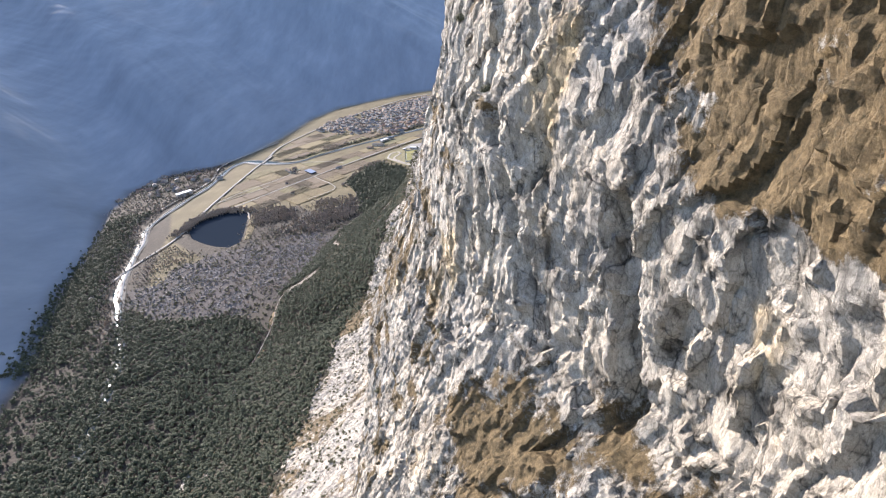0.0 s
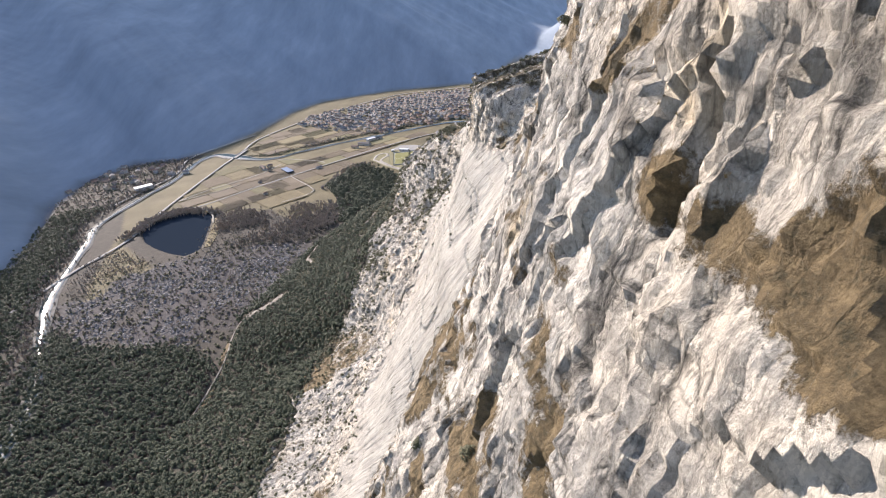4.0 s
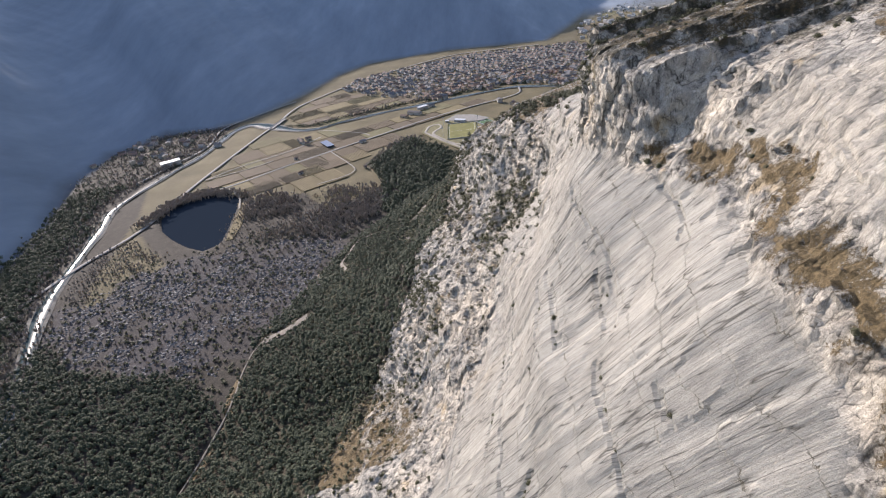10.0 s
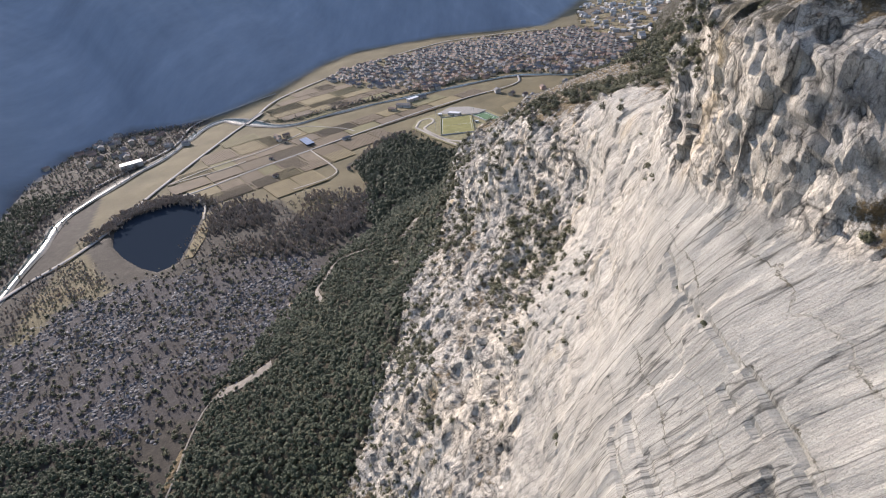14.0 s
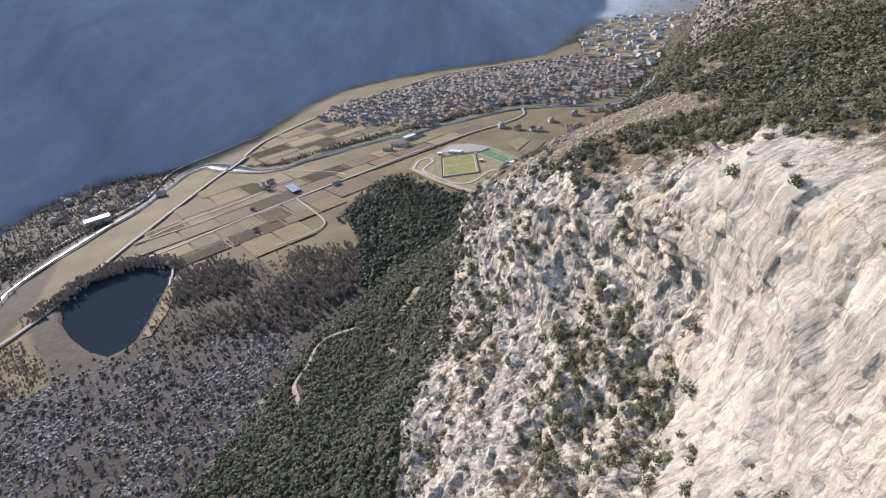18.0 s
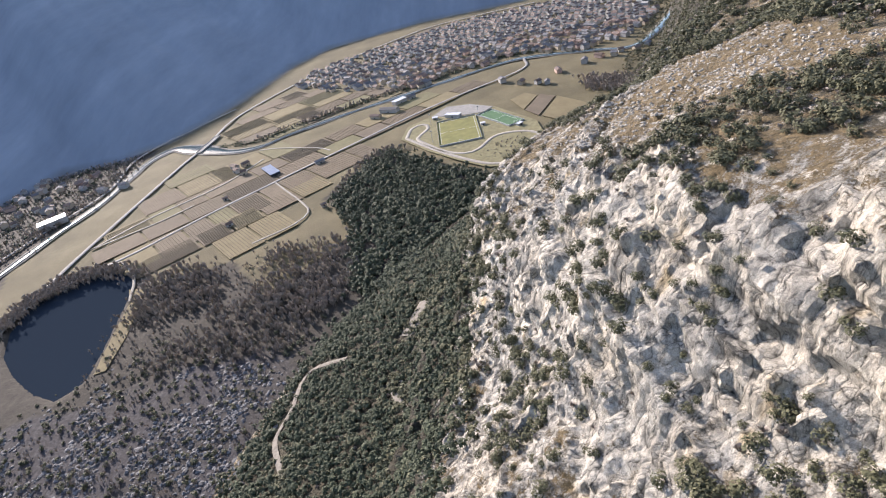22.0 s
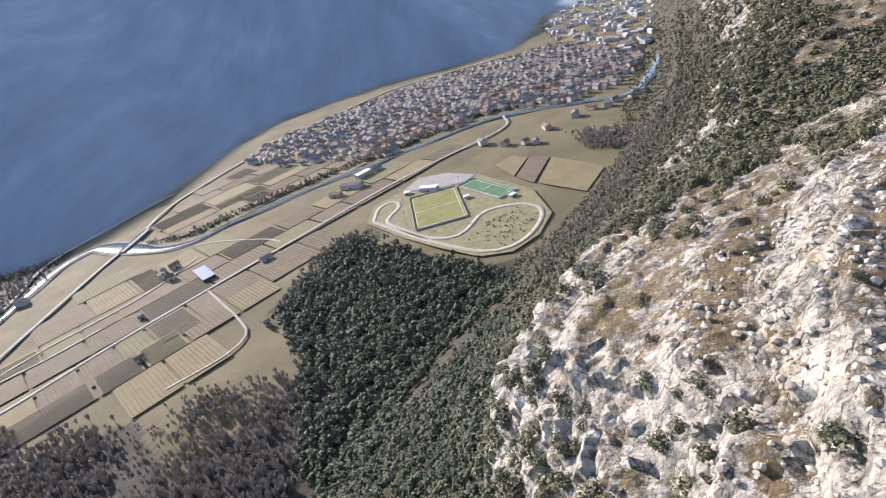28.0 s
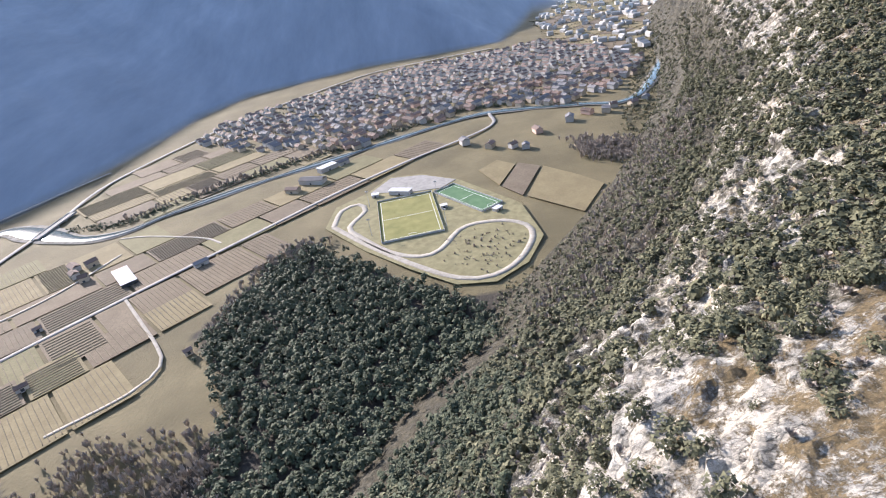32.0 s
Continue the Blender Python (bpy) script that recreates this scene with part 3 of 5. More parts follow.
def build_massif():
    ys = np.concatenate([np.arange(-700, 20, 14.0), np.arange(20, 50, 1.5), np.arange(50, 262, 0.45), np.arange(262, 420, 1.0), np.arange(420, 1180, 1.35), np.arange(1180, 1600, 2.6), np.arange(1600, 2510, 6.0)])
    fine = np.concatenate([np.arange(-14, 460, 0.5), np.arange(460, 901, 4.0)])
    A, B = np.meshgrid(ys, fine)
    F = massif_x(A, B)
    # a group of towers stands on the rim above the slab
    at = massif_x(ys[None], np.full((1, len(ys)), 285.0))
    sway = A + 5 * vnoise(A / 9, B / 30, 0 * A, 19)
    post = np.clip((sway - 578) / 22, 0, 1) * np.clip((690 - A) / 25, 0, 1) * np.clip((B - 280) / 10, 0, 1)
    flutes = 4.5 * (0.5 - crag(sway / 9, B / 60, 0 * A, 2, 18))
    wall = at + flutes + 0.12 * (B - 285) + 4.5 * np.maximum(B - 329 - 5 * vnoise(A / 7, 0 * A, 0 * A, 8), 0)
    F = F - post * np.maximum(F - wall, 0)
    soft = np.ones(15) / 15
    for c in range(F.shape[1]):
        F[7:-7, c] = np.convolve(F[:, c], soft, "valid")
    rows = 470
    X, Y, Z = np.zeros((rows, len(ys))), np.repeat(ys[None], rows, 0), np.zeros((rows, len(ys)))
    for c, y in enumerate(ys):
        # rows lie closer together on the faces that come near
        x, mid = F[:, c], (fine[1:] + fine[:-1]) / 2
        weight = np.interp(mid, [15, 30, 445, 470], [0.12, 1, 1, 0.12]) * np.interp(x[1:], [150, 260], [1, 0.12])
        close = np.interp(y, [230, 430], [1, 0])
        weight = weight * (1 + close * (np.interp(mid, [255, 300], [0.5, 2.8]) - 1))
        run = np.concatenate([[0], np.cumsum(np.hypot(np.diff(x), np.diff(fine)) * weight)])
        at = np.linspace(0, run[-1], rows)
        X[:, c], Z[:, c] = np.interp(at, run, x), np.interp(at, run, fine)
    P = np.stack([X, Y, Z], -1)
    dy, dz = np.gradient(P, axis=1), np.gradient(P, axis=0)
    N = np.cross(dz, dy)
    N /= np.linalg.norm(N, axis=-1, keepdims=True) + 1e-9
    N *= np.where(N[..., :1] > 0, -1, 1)
    base_up = N[..., 2].copy()
    flat = np.clip((N[..., 2] - 0.82) / 0.15, 0, 1)
    # the smooth bedding slab
    edge = np.interp(Z, [100, 117, 157, 180, 195, 207, 225, 240, 257, 300], [520, 545, 600, 645, 690, 735, 752, 765, 785, 800]) + 9 * vnoise(X / 12, Y / 30, Z / 12, 81)
    top = np.interp(Y, [360, 375, 395, 412, 434, 455, 480, 540, 575, 640, 700, 800], [215, 232, 247, 262, 278, 290, 295, 298, 290, 286, 287, 264]) + 4 * vnoise(Y / 25, Z / 40, 0 * Z, 82)
    slab = np.clip((Y - 355) / 25, 0, 1) * np.clip((edge - Y) / 12, 0, 1) * np.clip((Z - 95) / 30, 0, 1) * np.clip((top - Z) / 5, 0, 1)
    upper = 0.5 * np.clip((Y - 370) / 40, 0, 1) * np.clip((562 - Y) / 15, 0, 1) * np.clip((Z - top - 13) / 6, 0, 1) * np.clip((352 - Z) / 20, 0, 1)
    gully = np.clip(0.75 + 0.9 * fbm(X / 9, Y / 9, Z / 9, 3, 68), 0, 1) * np.exp(-(((Z - top - 8 - 5 * vnoise(Y / 12, 0 * Z, 0 * Z, 64)) / 8.5) ** 2)) * np.clip((Y - 372) / 15, 0, 1) * np.clip((592 - Y) / 12, 0, 1)
    slab = np.maximum(slab, upper)
    slab *= 1 - 0.42 * np.clip((Y - 590 - 0.5 * (Z - 220)) / 40, 0, 1)
    rough = (1 - 0.93 * slab) * (1 - 0.8 * flat) * np.clip((Z - 15) / 30, 0.1, 1)
    big = crag(X / 60, Y / 46, Z / 95, 2, 11) - 0.5
    # beds dip towards the valley: ribs run down the dip, blocks are cut along and across them
    wob, sway = 2.2 * fbm(X / 9, Y / 9, Z / 9, 2, 21), 7 * vnoise(X / 40, Y / 40, Z / 40, 13)
    bed, along = Z * 0.8 + X * 0.5 + Y * 0.22, Y + 0.17 * Z + sway
    long_rib = crag(along / 17 + 0.1 * wob, X / 50, Z / 62, 2, 31) - 0.45
    rib_small = crag((along + 0.25 * Z + wob) / 6.5, X / 18, Z / 34, 3, 35) - 0.45
    blocks = facets(X / 12 + wob * 0.06, (along + wob) / 9, (bed + 2 * wob) / 14, 41)
    # layered pieces, longer along the strike than across it
    twist, level = 1.3 * fbm(X / 3.2, Y / 3.2, Z / 3.2, 2, 23), Z - 0.12 * Y + 0.25 * X
    chunks = facets((X + wob + twist) / 4.5, (along + wob + twist) / 5.5, (level + wob + twist) / 2.9, 43)
    small = facets((X + twist) / 1.9, (along + 1.6 * twist) / 2.1, (level + wob + 0.8 * twist) / 1.15, 51)
    grit = fbm(X / 2.6, Y / 2.6, Z / 3.4, 3, 57)
    ledge = vnoise(X / 60, Y / 50, bed / 11, 71)
    near, far = np.clip((420 - Y) / 150, 0, 1), np.clip((Y - 620) / 60, 0, 1)
    rib = crag((Y + sway) / 34, Z / 170, 0 * Z, 2, 14) - 0.45
    buttress = np.clip((Y - 640) / 80, 0, 1) * np.clip((1120 - Y) / 100, 0, 1)
    # shells of bedding that step in and out along the strike
    bedline = (Z - 0.1 * Y + 5 * vnoise(X / 30, Y / 30, Z / 30, 61) + wob) / 8.5
    shell_at = np.floor(bedline)
    step = vnoise(shell_at * 7.31, Y / 42, 0 * Z, 62)
    thin_line = (Z - 0.1 * Y + 2 * vnoise(X / 12, Y / 12, Z / 12, 63) + 0.5 * wob) / 2.6
    step_thin = vnoise(np.floor(thin_line) * 5.17, Y / 15, 0 * Z, 64)
    # ledges: the face leans out up to each edge and falls back above it
    def terrace(coordinate, share=0.72):
        part = coordinate - np.floor(coordinate)
        return np.where(part < share, part / share, (1 - part) / (1 - share)) - 0.5
    along_strike = Z - 0.12 * Y + 0.06 * X + 9 * vnoise(X / 55, Y / 45, Z / 60, 65) + 0.7 * wob
    broken = np.clip(0.55 + 0.9 * vnoise(Y / 24, Z / 26, X / 40, 69), 0, 1)
    ledges = 5.0 * broken * terrace(along_strike / 21) + 1.9 * np.clip(0.6 + vnoise(Y / 11, Z / 12, X / 20, 70), 0, 1) * terrace(along_strike / 6.3 + 0.4 * blocks)
    # tall slabs stand side by side on the first wall
    slabs = facets(X / 10 + 0.1 * wob, (along + 0.12 * Z + wob) / 6.5, Z / 17 + 0.1 * wob, 45) + 0.5 * facets(X / 4, (along + 0.12 * Z + wob) / 2.6, (Z + wob) / 7, 46)
    lift = rough * (np.interp(Y, [130, 175], [1.5, 0.85]) * near * slabs + (1.6 - 1.0 * near) * big + (1 + 3.5 * buttress) * rib + (2.0 - 0.8 * near) * long_rib + 0.8 * rib_small + (1.3 - 1.0 * near + 0.5 * far) * blocks + (0.6 - 0.3 * near + 0.15 * far) * chunks + (0.24 - 0.04 * near + 0.06 * far) * small + (0.15 + 0.1 * near) * grit + (1.0 - 0.7 * near) * step + (0.5 - 0.25 * near) * step_thin + (0.45 - 0.4 * near + 0.55 * far) * ledges)
    # deep clefts with overhanging sides on the first wall
    for line, depth, wide in (([(99, 402), (97, 392), (96, 384), (95, 376), (94, 369)], 4.0, 2.2), ([(194.5, 408), (194, 399)], 2.5, 0.7), ([(127, 412), (121, 396), (115, 380)], 3.5, 1.6), ([(86, 392), (88, 383)], 3.0, 2.0)):
        gap = np.full(Y.shape, 99.0)
        for (y0, z0), (y1, z1) in zip(line, line[1:]):
            t = np.clip(((Y - y0) * (y1 - y0) + (Z - z0) * (z1 - z0)) / ((y1 - y0) ** 2 + (z1 - z0) ** 2), 0, 1)
            gap = np.minimum(gap, np.hypot(Y - y0 - t * (y1 - y0), Z - z0 - t * (z1 - z0)))
        lift = lift - depth * np.clip(1.4 - (gap + 0.8 * grit) / wide, 0, 1)
    # the slab: ribs down the dip, a few cracks along the strike
    down, strike = Y + 0.17 * Z, Z - 0.12 * Y
    crack = (np.abs(vnoise(strike / 15 + 0.25 * vnoise(Y / 20, Z / 20, 0 * Z, 83), Y / 140, 0 * Z, 95)) < 0.03) & (vnoise(Y / 30, Z / 18, 0 * Z, 96) > -0.25)
    shell = facets(X / 30, down / 9, strike / 26, 99)
    lift = lift + slab * (0.8 * vnoise(X / 45, Y / 45, Z / 45, 97) - 1.0 * crack + 0.3 * vnoise(down / 2.2, Z / 60, 0 * Z, 98) + 0.5 * shell)
    P = P + N * lift[..., None]
    ob = grid_mesh("rock_massif", P, ROCK)
    ob.data.set_sharp_from_angle(angle=radians(17))
    attribute(ob.data, "slab", slab)
    attribute(ob.data, "broken", np.clip((300 - Y) / 60, 0, 1))
    # a brown gully parts the slab from the layers above; earthy bands with shrubs follow the strike above the slab
    band = np.clip((vnoise(strike / 6 + 0.6 * fbm(X / 14, Y / 14, Z / 14, 3, 66), Y / 60, 0 * Z, 67) - 0.22) / 0.2, 0, 1) * np.clip((Y - 100) / 60, 0, 1) * np.clip((590 - Y) / 30, 0, 1) * (1 - 0.8 * slab) * np.clip((Z - 120) / 30, 0, 1)
    band = np.maximum(band, gully)
    talus = np.clip((Y - 905) / 20, 0, 1) * np.clip((1045 - Y) / 25, 0, 1) * np.clip((22 - X) / 14, 0, 1) * np.clip((Z - 168) / 15, 0, 1)
    # dry meadows on the first wall
    meadow = np.interp(Y, [120, 150], [0.42, 0.62]) * np.clip(fbm(X / 7, Y / 7, Z / 4.5, 3, 86) - 0.12, 0, 0.7) * np.clip((330 - Y) / 60, 0, 1)
    meadow = meadow + 0.8 * np.clip((112 - Y) / 8, 0, 1) * np.clip((X - 12) / 7, 0, 1) * np.clip((Z - 405) / 6, 0, 1)
    for y0, z0, wide, tall, much in ((108, 350, 17, 13, 0.55), (176, 379, 20, 10, 0.22), (200, 340, 26, 30, 0.3), (150, 356, 16, 20, 0.24), (128, 412, 7, 3, 0.25), (270, 335, 34, 34, 0.26)):
        meadow = meadow + much * np.exp(-(((Y - y0) / wide) ** 2) - ((Z - z0) / tall) ** 2)
    attribute(ob.data, "turf", 0.06 * np.clip((Y - 130) / 60, 0, 1) * np.clip((590 - Y) / 40, 0, 1) - 0.07 * np.clip((Y - 560) / 100, 0, 1) + 0.14 * np.clip((115 - Z) / 50, 0, 1) * np.clip((Y - 300) / 60, 0, 1) * np.clip((1000 - Y) / 60, 0, 1) - 0.4 * np.where(gully > 0.3, 0, slab) + np.interp(Y, [250, 320], [0.14, 0.4]) * np.clip(vnoise((Y + 0.2 * Z) / 22, Z / 45, 0 * Z, 84) - 0.1, 0, 0.6) * np.clip((560 - Y) / 50, 0, 1) * (1 - slab) + np.interp(Y, [250, 320], [0.14, 0.4]) * band + 0.08 * gully + meadow + 0.08 * talus)
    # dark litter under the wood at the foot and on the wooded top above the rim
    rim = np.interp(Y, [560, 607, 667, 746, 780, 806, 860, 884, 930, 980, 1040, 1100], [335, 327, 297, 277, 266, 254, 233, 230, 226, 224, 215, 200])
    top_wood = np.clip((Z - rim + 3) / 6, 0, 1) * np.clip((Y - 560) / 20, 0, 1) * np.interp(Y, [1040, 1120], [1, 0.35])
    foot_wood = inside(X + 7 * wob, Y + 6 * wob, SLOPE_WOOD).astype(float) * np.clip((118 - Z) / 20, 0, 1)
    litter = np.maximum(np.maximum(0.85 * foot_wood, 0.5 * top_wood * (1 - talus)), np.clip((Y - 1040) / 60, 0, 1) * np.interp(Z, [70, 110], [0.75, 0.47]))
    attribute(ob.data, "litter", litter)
    # how level the ground lies, over a few metres
    steps = np.cross(np.gradient(P, axis=0), np.gradient(P, axis=1))
    lie = np.abs(steps[..., 2]) / (np.linalg.norm(steps, axis=-1) + 1e-9)
    for axis in (0, 1):
        lie = sum(np.roll(lie, k, axis) for k in range(-4, 5)) / 9
    lie = np.where((Y > 132) & (Y < 600), np.minimum(lie, 0.42), lie)
    attribute(ob.data, "lie", lie)
    tagged(ob, "pale limestone cliff with ribs, ledges and smooth slabs", "cliff", kind="structure")
    dy, dz = np.gradient(P, axis=1), np.gradient(P, axis=0)
    N = np.cross(dz, dy)
    N /= np.linalg.norm(N, axis=-1, keepdims=True) + 1e-9
    N *= np.where(N[..., :1] > 0, -1, 1)
    return P, N, slab, crack, base_up, band, top_wood * (1 - talus), talus


MASSIF, MASSIF_N, MASSIF_SLAB, MASSIF_CRACK, MASSIF_UP, MASSIF_BAND, MASSIF_TOP, MASSIF_TALUS = build_massif()

# ---- ribbons: roads, paths, water ----
def ribbon(name, line, width, z, material, label, category, step=10.0, vary=0.0, broad=0.0):
    pts = smooth_line(line, step)
    rows = []
    for k, p in enumerate(pts):
        a, b = pts[max(k - 1, 0)], pts[min(k + 1, len(pts) - 1)]
        across = Vector((-(b - a).y, (b - a).x)).normalized()
        w = width * (1 + vary * noise.noise(Vector((p.x / 60, p.y / 60, 3.0))) + broad * math.exp(-((p.x + 690) ** 2 + (p.y - 1680) ** 2) / 80**2)) / 2
        rows.append([(p.x + across.x * w * s, p.y + across.y * w * s, z + (0.0 if abs(s) < 1 else -0.35)) for s in (-1, -0.93, 0, 0.93, 1)])
    ob = grid_mesh(name, np.array(rows, float), material)
    return tagged(ob, label, category, kind="structure")


RIVER_LINE = [(-504, 478), (-564, 668), (-656, 823), (-710, 924), (-779, 1133), (-809, 1218), (-799, 1358), (-774, 1498), (-779, 1628), (-752, 1699), (-679, 1668), (-604, 1628), (-549, 1628), (-502, 1668), (-411, 1725), (-284, 1787), (-154, 1853), (-71, 1878), (56, 1843), (121, 1819), (186, 1894), (296, 2115), (416, 2358)]
ribbon("river", RIVER_LINE, 12, 1.6, RIVER, "shallow river glittering in low sun", "river", vary=0.6, broad=1.4)
ribbon("road", [(-744, 878), (-726, 1008), (-696, 1128), (-698, 1315), (-687, 1578), (-676, 1696), (-669, 1852), (-564, 2084), (-495, 2179), (-318, 2363), (-179, 2407), (-4, 2426)], 7, 2.2, ASPHALT, "pale main road along the river", "road")
ribbon("road", [(-644, 1273), (-608, 1303), (-543, 1379), (-467, 1457), (-367, 1557), (-282, 1642), (-197, 1713), (-81, 1801), (-72, 1872)], 5.5, 2.1, ASPHALT, "straight pale farm road through vineyards", "road")


# ---- woods ----
def leafy(rng, width, height, count, leaf, lift=0.0):
    """Triangles of a bush or crown: many small leaf clumps in uneven lobes."""
    lobes = [(rng.uniform(-0.55, 0.55), rng.uniform(-0.55, 0.55), rng.uniform(0.3, 0.75), rng.uniform(0.45, 0.7)) for _ in range(5)]
    tris = []
    for k in range(count):
        x, y, z, r = lobes[k % 5]
        v = Vector((rng.gauss(0, 1), rng.gauss(0, 1), rng.gauss(0.25, 1))).normalized() * r * rng.uniform(0.75, 1.05)
        c = Vector(((x + v.x) * width / 2, (y + v.y) * width / 2, lift + max(0.05, z + v.z * 0.6) * height / 1.3))
        out = Vector((v.x, v.y, v.z + 0.5)).normalized()
        t = out.orthogonal().normalized()
        t.rotate(Matrix.Rotation(rng.uniform(0, 6.28), 3, out))
        b = out.cross(t)
        size = leaf * rng.uniform(0.7, 1.4)
        tris.append([c + t * size, c - t * size * 0.5 + b * size * 0.8 + out * size * 0.3, c - t * size * 0.5 - b * size * 0.8 - out * size * 0.2])
    return np.array([[tuple(p) for p in tri] for tri in tris], float)


def bare_tree(rng, height, radius):
    """Triangles of a leafless tree: trunk and many fine upright twigs."""
    tris = []
    for k in range(26):
        a, r = rng.uniform(0, 6.28), radius * rng.uniform(0.15, 1.0)
        z0, z1 = height * rng.uniform(0.15, 0.45), height * rng.uniform(0.65, 1.0)
        x, y, w = r * math.cos(a), r * math.sin(a), rng.uniform(0.25, 0.6)
        tris.append([(x * 0.2, y * 0.2, z0), (x + w * math.sin(a), y - w * math.cos(a), z1), (x - w * math.sin(a), y + w * math.cos(a), z1 * 0.96)])
    tris.append([(-0.2, 0, 0), (0.2, 0, 0), (0, 0, height * 0.8)])
    tris.append([(0, -0.2, 0), (0, 0.2, 0), (0, 0, height * 0.8)])
    return np.array(tris, float)


def scatter(name, kinds, places, material, label, category, lean=0.0):
    """One joined object of many plants. Places: x, y, z, size."""
    rng = np.random.default_rng(len(places))
    pick, turn = rng.integers(0, len(kinds), len(places)), rng.uniform(0, 6.28, len(places))
    parts = []
    for k, kind in enumerate(kinds):
        sel = np.where(pick == k)[0]
        c, s, size = np.cos(turn[sel])[:, None, None], np.sin(turn[sel])[:, None, None], places[sel, 3][:, None, None]
        T = kind[None]
        tall = rng.uniform(0.8, 1.25, len(sel))[:, None, None]
        parts.append(np.stack([(T[..., 0] * c - T[..., 1] * s) * size + places[sel, 0][:, None, None], (T[..., 0] * s + T[..., 1] * c) * size + places[sel, 1][:, None, None], T[..., 2] * size * tall + places[sel, 2][:, None, None]], -1).reshape(-1, 3))
    V = np.concatenate(parts)
    ob = soup(name, V, np.arange(len(V)).reshape(-1, 3), material)
    return tagged(ob, label, category, kind="stuff")


def in_polygon(poly, count, seed, ragged=5.0):
    rng = np.random.default_rng(seed)
    p = np.array(poly, float)
    lo, hi = p.min(0), p.max(0)
    out = np.zeros((0, 2))
    while len(out) < count:
        q = rng.uniform(lo, hi, (count * 2, 2))
        out = np.concatenate([out, q[inside(q[:, 0], q[:, 1], poly)]])
    return out[:count] + rng.normal(0, ragged, (count, 2))


def massif_height(x, y):
    """Height of the undisturbed massif foot under a place in the valley."""
    levels = [l for l in CONTOURS if l <= 200]
    lines = np.array([np.interp(y, *np.array(CONTOURS[l], float).T) for l in levels])
    z = np.full(np.shape(x), -14.0)
    for k in range(len(levels) - 1):
        t = (x - lines[k]) / (lines[k + 1] - lines[k])
        z = np.where(t >= 0, levels[k] + np.clip(t, 0, 1) * (levels[k + 1] - levels[k]), z)
    return z


def standing(xy, low, high, seed):
    rng = np.random.default_rng(seed)
    z = np.maximum(valley_height(xy[:, 0], xy[:, 1]), massif_height(xy[:, 0], xy[:, 1])) - 0.3
    return np.column_stack([xy, z, rng.uniform(low, high, len(xy))])


rng = random.Random(4)
PINES = [leafy(rng, 5.6, 6.5, 36, 1.05, 1.6) for _ in range(5)]
BUSHES = [leafy(rng, 3.2, 2.8, 50, 0.47) for _ in range(5)]
BARE_BUSH = [bare_tree(rng, 2.2, 1.3) for _ in range(3)]
BARE = [bare_tree(rng, 7, 2.6) for _ in range(4)]
PINE_WOOD = [(-294, 1503), (-244, 1448), (-164, 1382), (-138, 1354), (-132, 1308), (-149, 1278), (-184, 1258), (-212, 1208), (-226, 1132), (-284, 1138), (-310, 1261), (-339, 1329), (-359, 1368), (-339, 1435), (-316, 1488)]
scatter("pine_wood", PINES, standing(in_polygon(PINE_WOOD, 2600, 1), 0.8, 1.35, 1), PINE, "dense dark green pine wood on the valley floor", "forest")
PATHS = [([(-259, 1022), (-274, 1027), (-296, 1034), (-302, 1020), (-299, 990), (-303, 966), (-290, 940), (-279, 922)], 4.5, "footpath", "pale gravel path through the pine slope", "path"),
         ([(-306, 841), (-331, 828), (-358, 825)], 13, "gully_floor", "bare pale gravel gully below the wood", "gully"),
         ([(-358, 825), (-364, 807), (-360, 770), (-352, 727), (-352, 600)], 2.2, "stream_bed", "thin pale stream bed in the wood", "gully"),
         ([(-213, 970), (-206, 955), (-198, 939)], 5, "footpath", "short pale track below the cliff", "path"),
         ([(-195, 1046), (-200, 1026), (-208, 1013)], 13, "clearing", "bare pale quarry clearing", "clearing")]


def off_paths(xy):
    """Leaves out the places on a path."""
    for line, width, *_ in PATHS:
        xy = xy[np.abs(line_distance(xy[:, 0], xy[:, 1], line)) > width / 2 + 2.5]
    return xy


scatter("pine_wood", PINES, standing(off_paths(in_polygon(SLOPE_WOOD, 13500, 2)), 0.5, 0.85, 2), PINE, "dark green pine wood on the slope below the cliff", "forest")
WEST_BANK = [(-625, 400), (-700, 680), (-810, 900), (-870, 1110), (-800, 1150), (-745, 950), (-690, 830), (-600, 660), (-545, 440)]
scatter("pine_wood", PINES, standing(in_polygon(WEST_BANK, 1900, 5), 0.6, 1.1, 5), PINE, "dark wood on the far bank of the river", "forest")
DARK_WOOD = [(-594, 618), (-644, 828), (-564, 778), (-424, 768), (-369, 728), (-344, 538), (-334, 328), (-564, 328)]
scatter("pine_wood", PINES, standing(in_polygon(DARK_WOOD, 8200, 3), 0.6, 1.0, 3), PINE, "dark green mixed wood beside the river", "forest")
COPSES = [[(-404, 1263), (-314, 1268), (-289, 1193), (-304, 1128), (-384, 1128), (-404, 1178)], [(-564, 1228), (-509, 1260), (-460, 1228), (-434, 1168), (-524, 1138)], [(12, 1697), (81, 1660), (60, 1587), (12, 1611)],
          [(-719, 1138), (-709, 1228), (-654, 1278), (-604, 1268), (-654, 1233), (-694, 1208), (-694, 1128)], [(-474, 1068), (-344, 1068), (-294, 1138), (-304, 1178), (-434, 1158)], [(-359, 1378), (-339, 1478), (-304, 1518), (-274, 1508), (-334, 1458), (-349, 1373)]]
for k, poly in enumerate(COPSES):
    scatter("bare_copse", BARE, standing(in_polygon(poly, (560, 520, 420, 380, 420, 220)[k], 20 + k), 0.7, 1.2, 20 + k), TWIG, "purplish brown leafless copse", "copse")


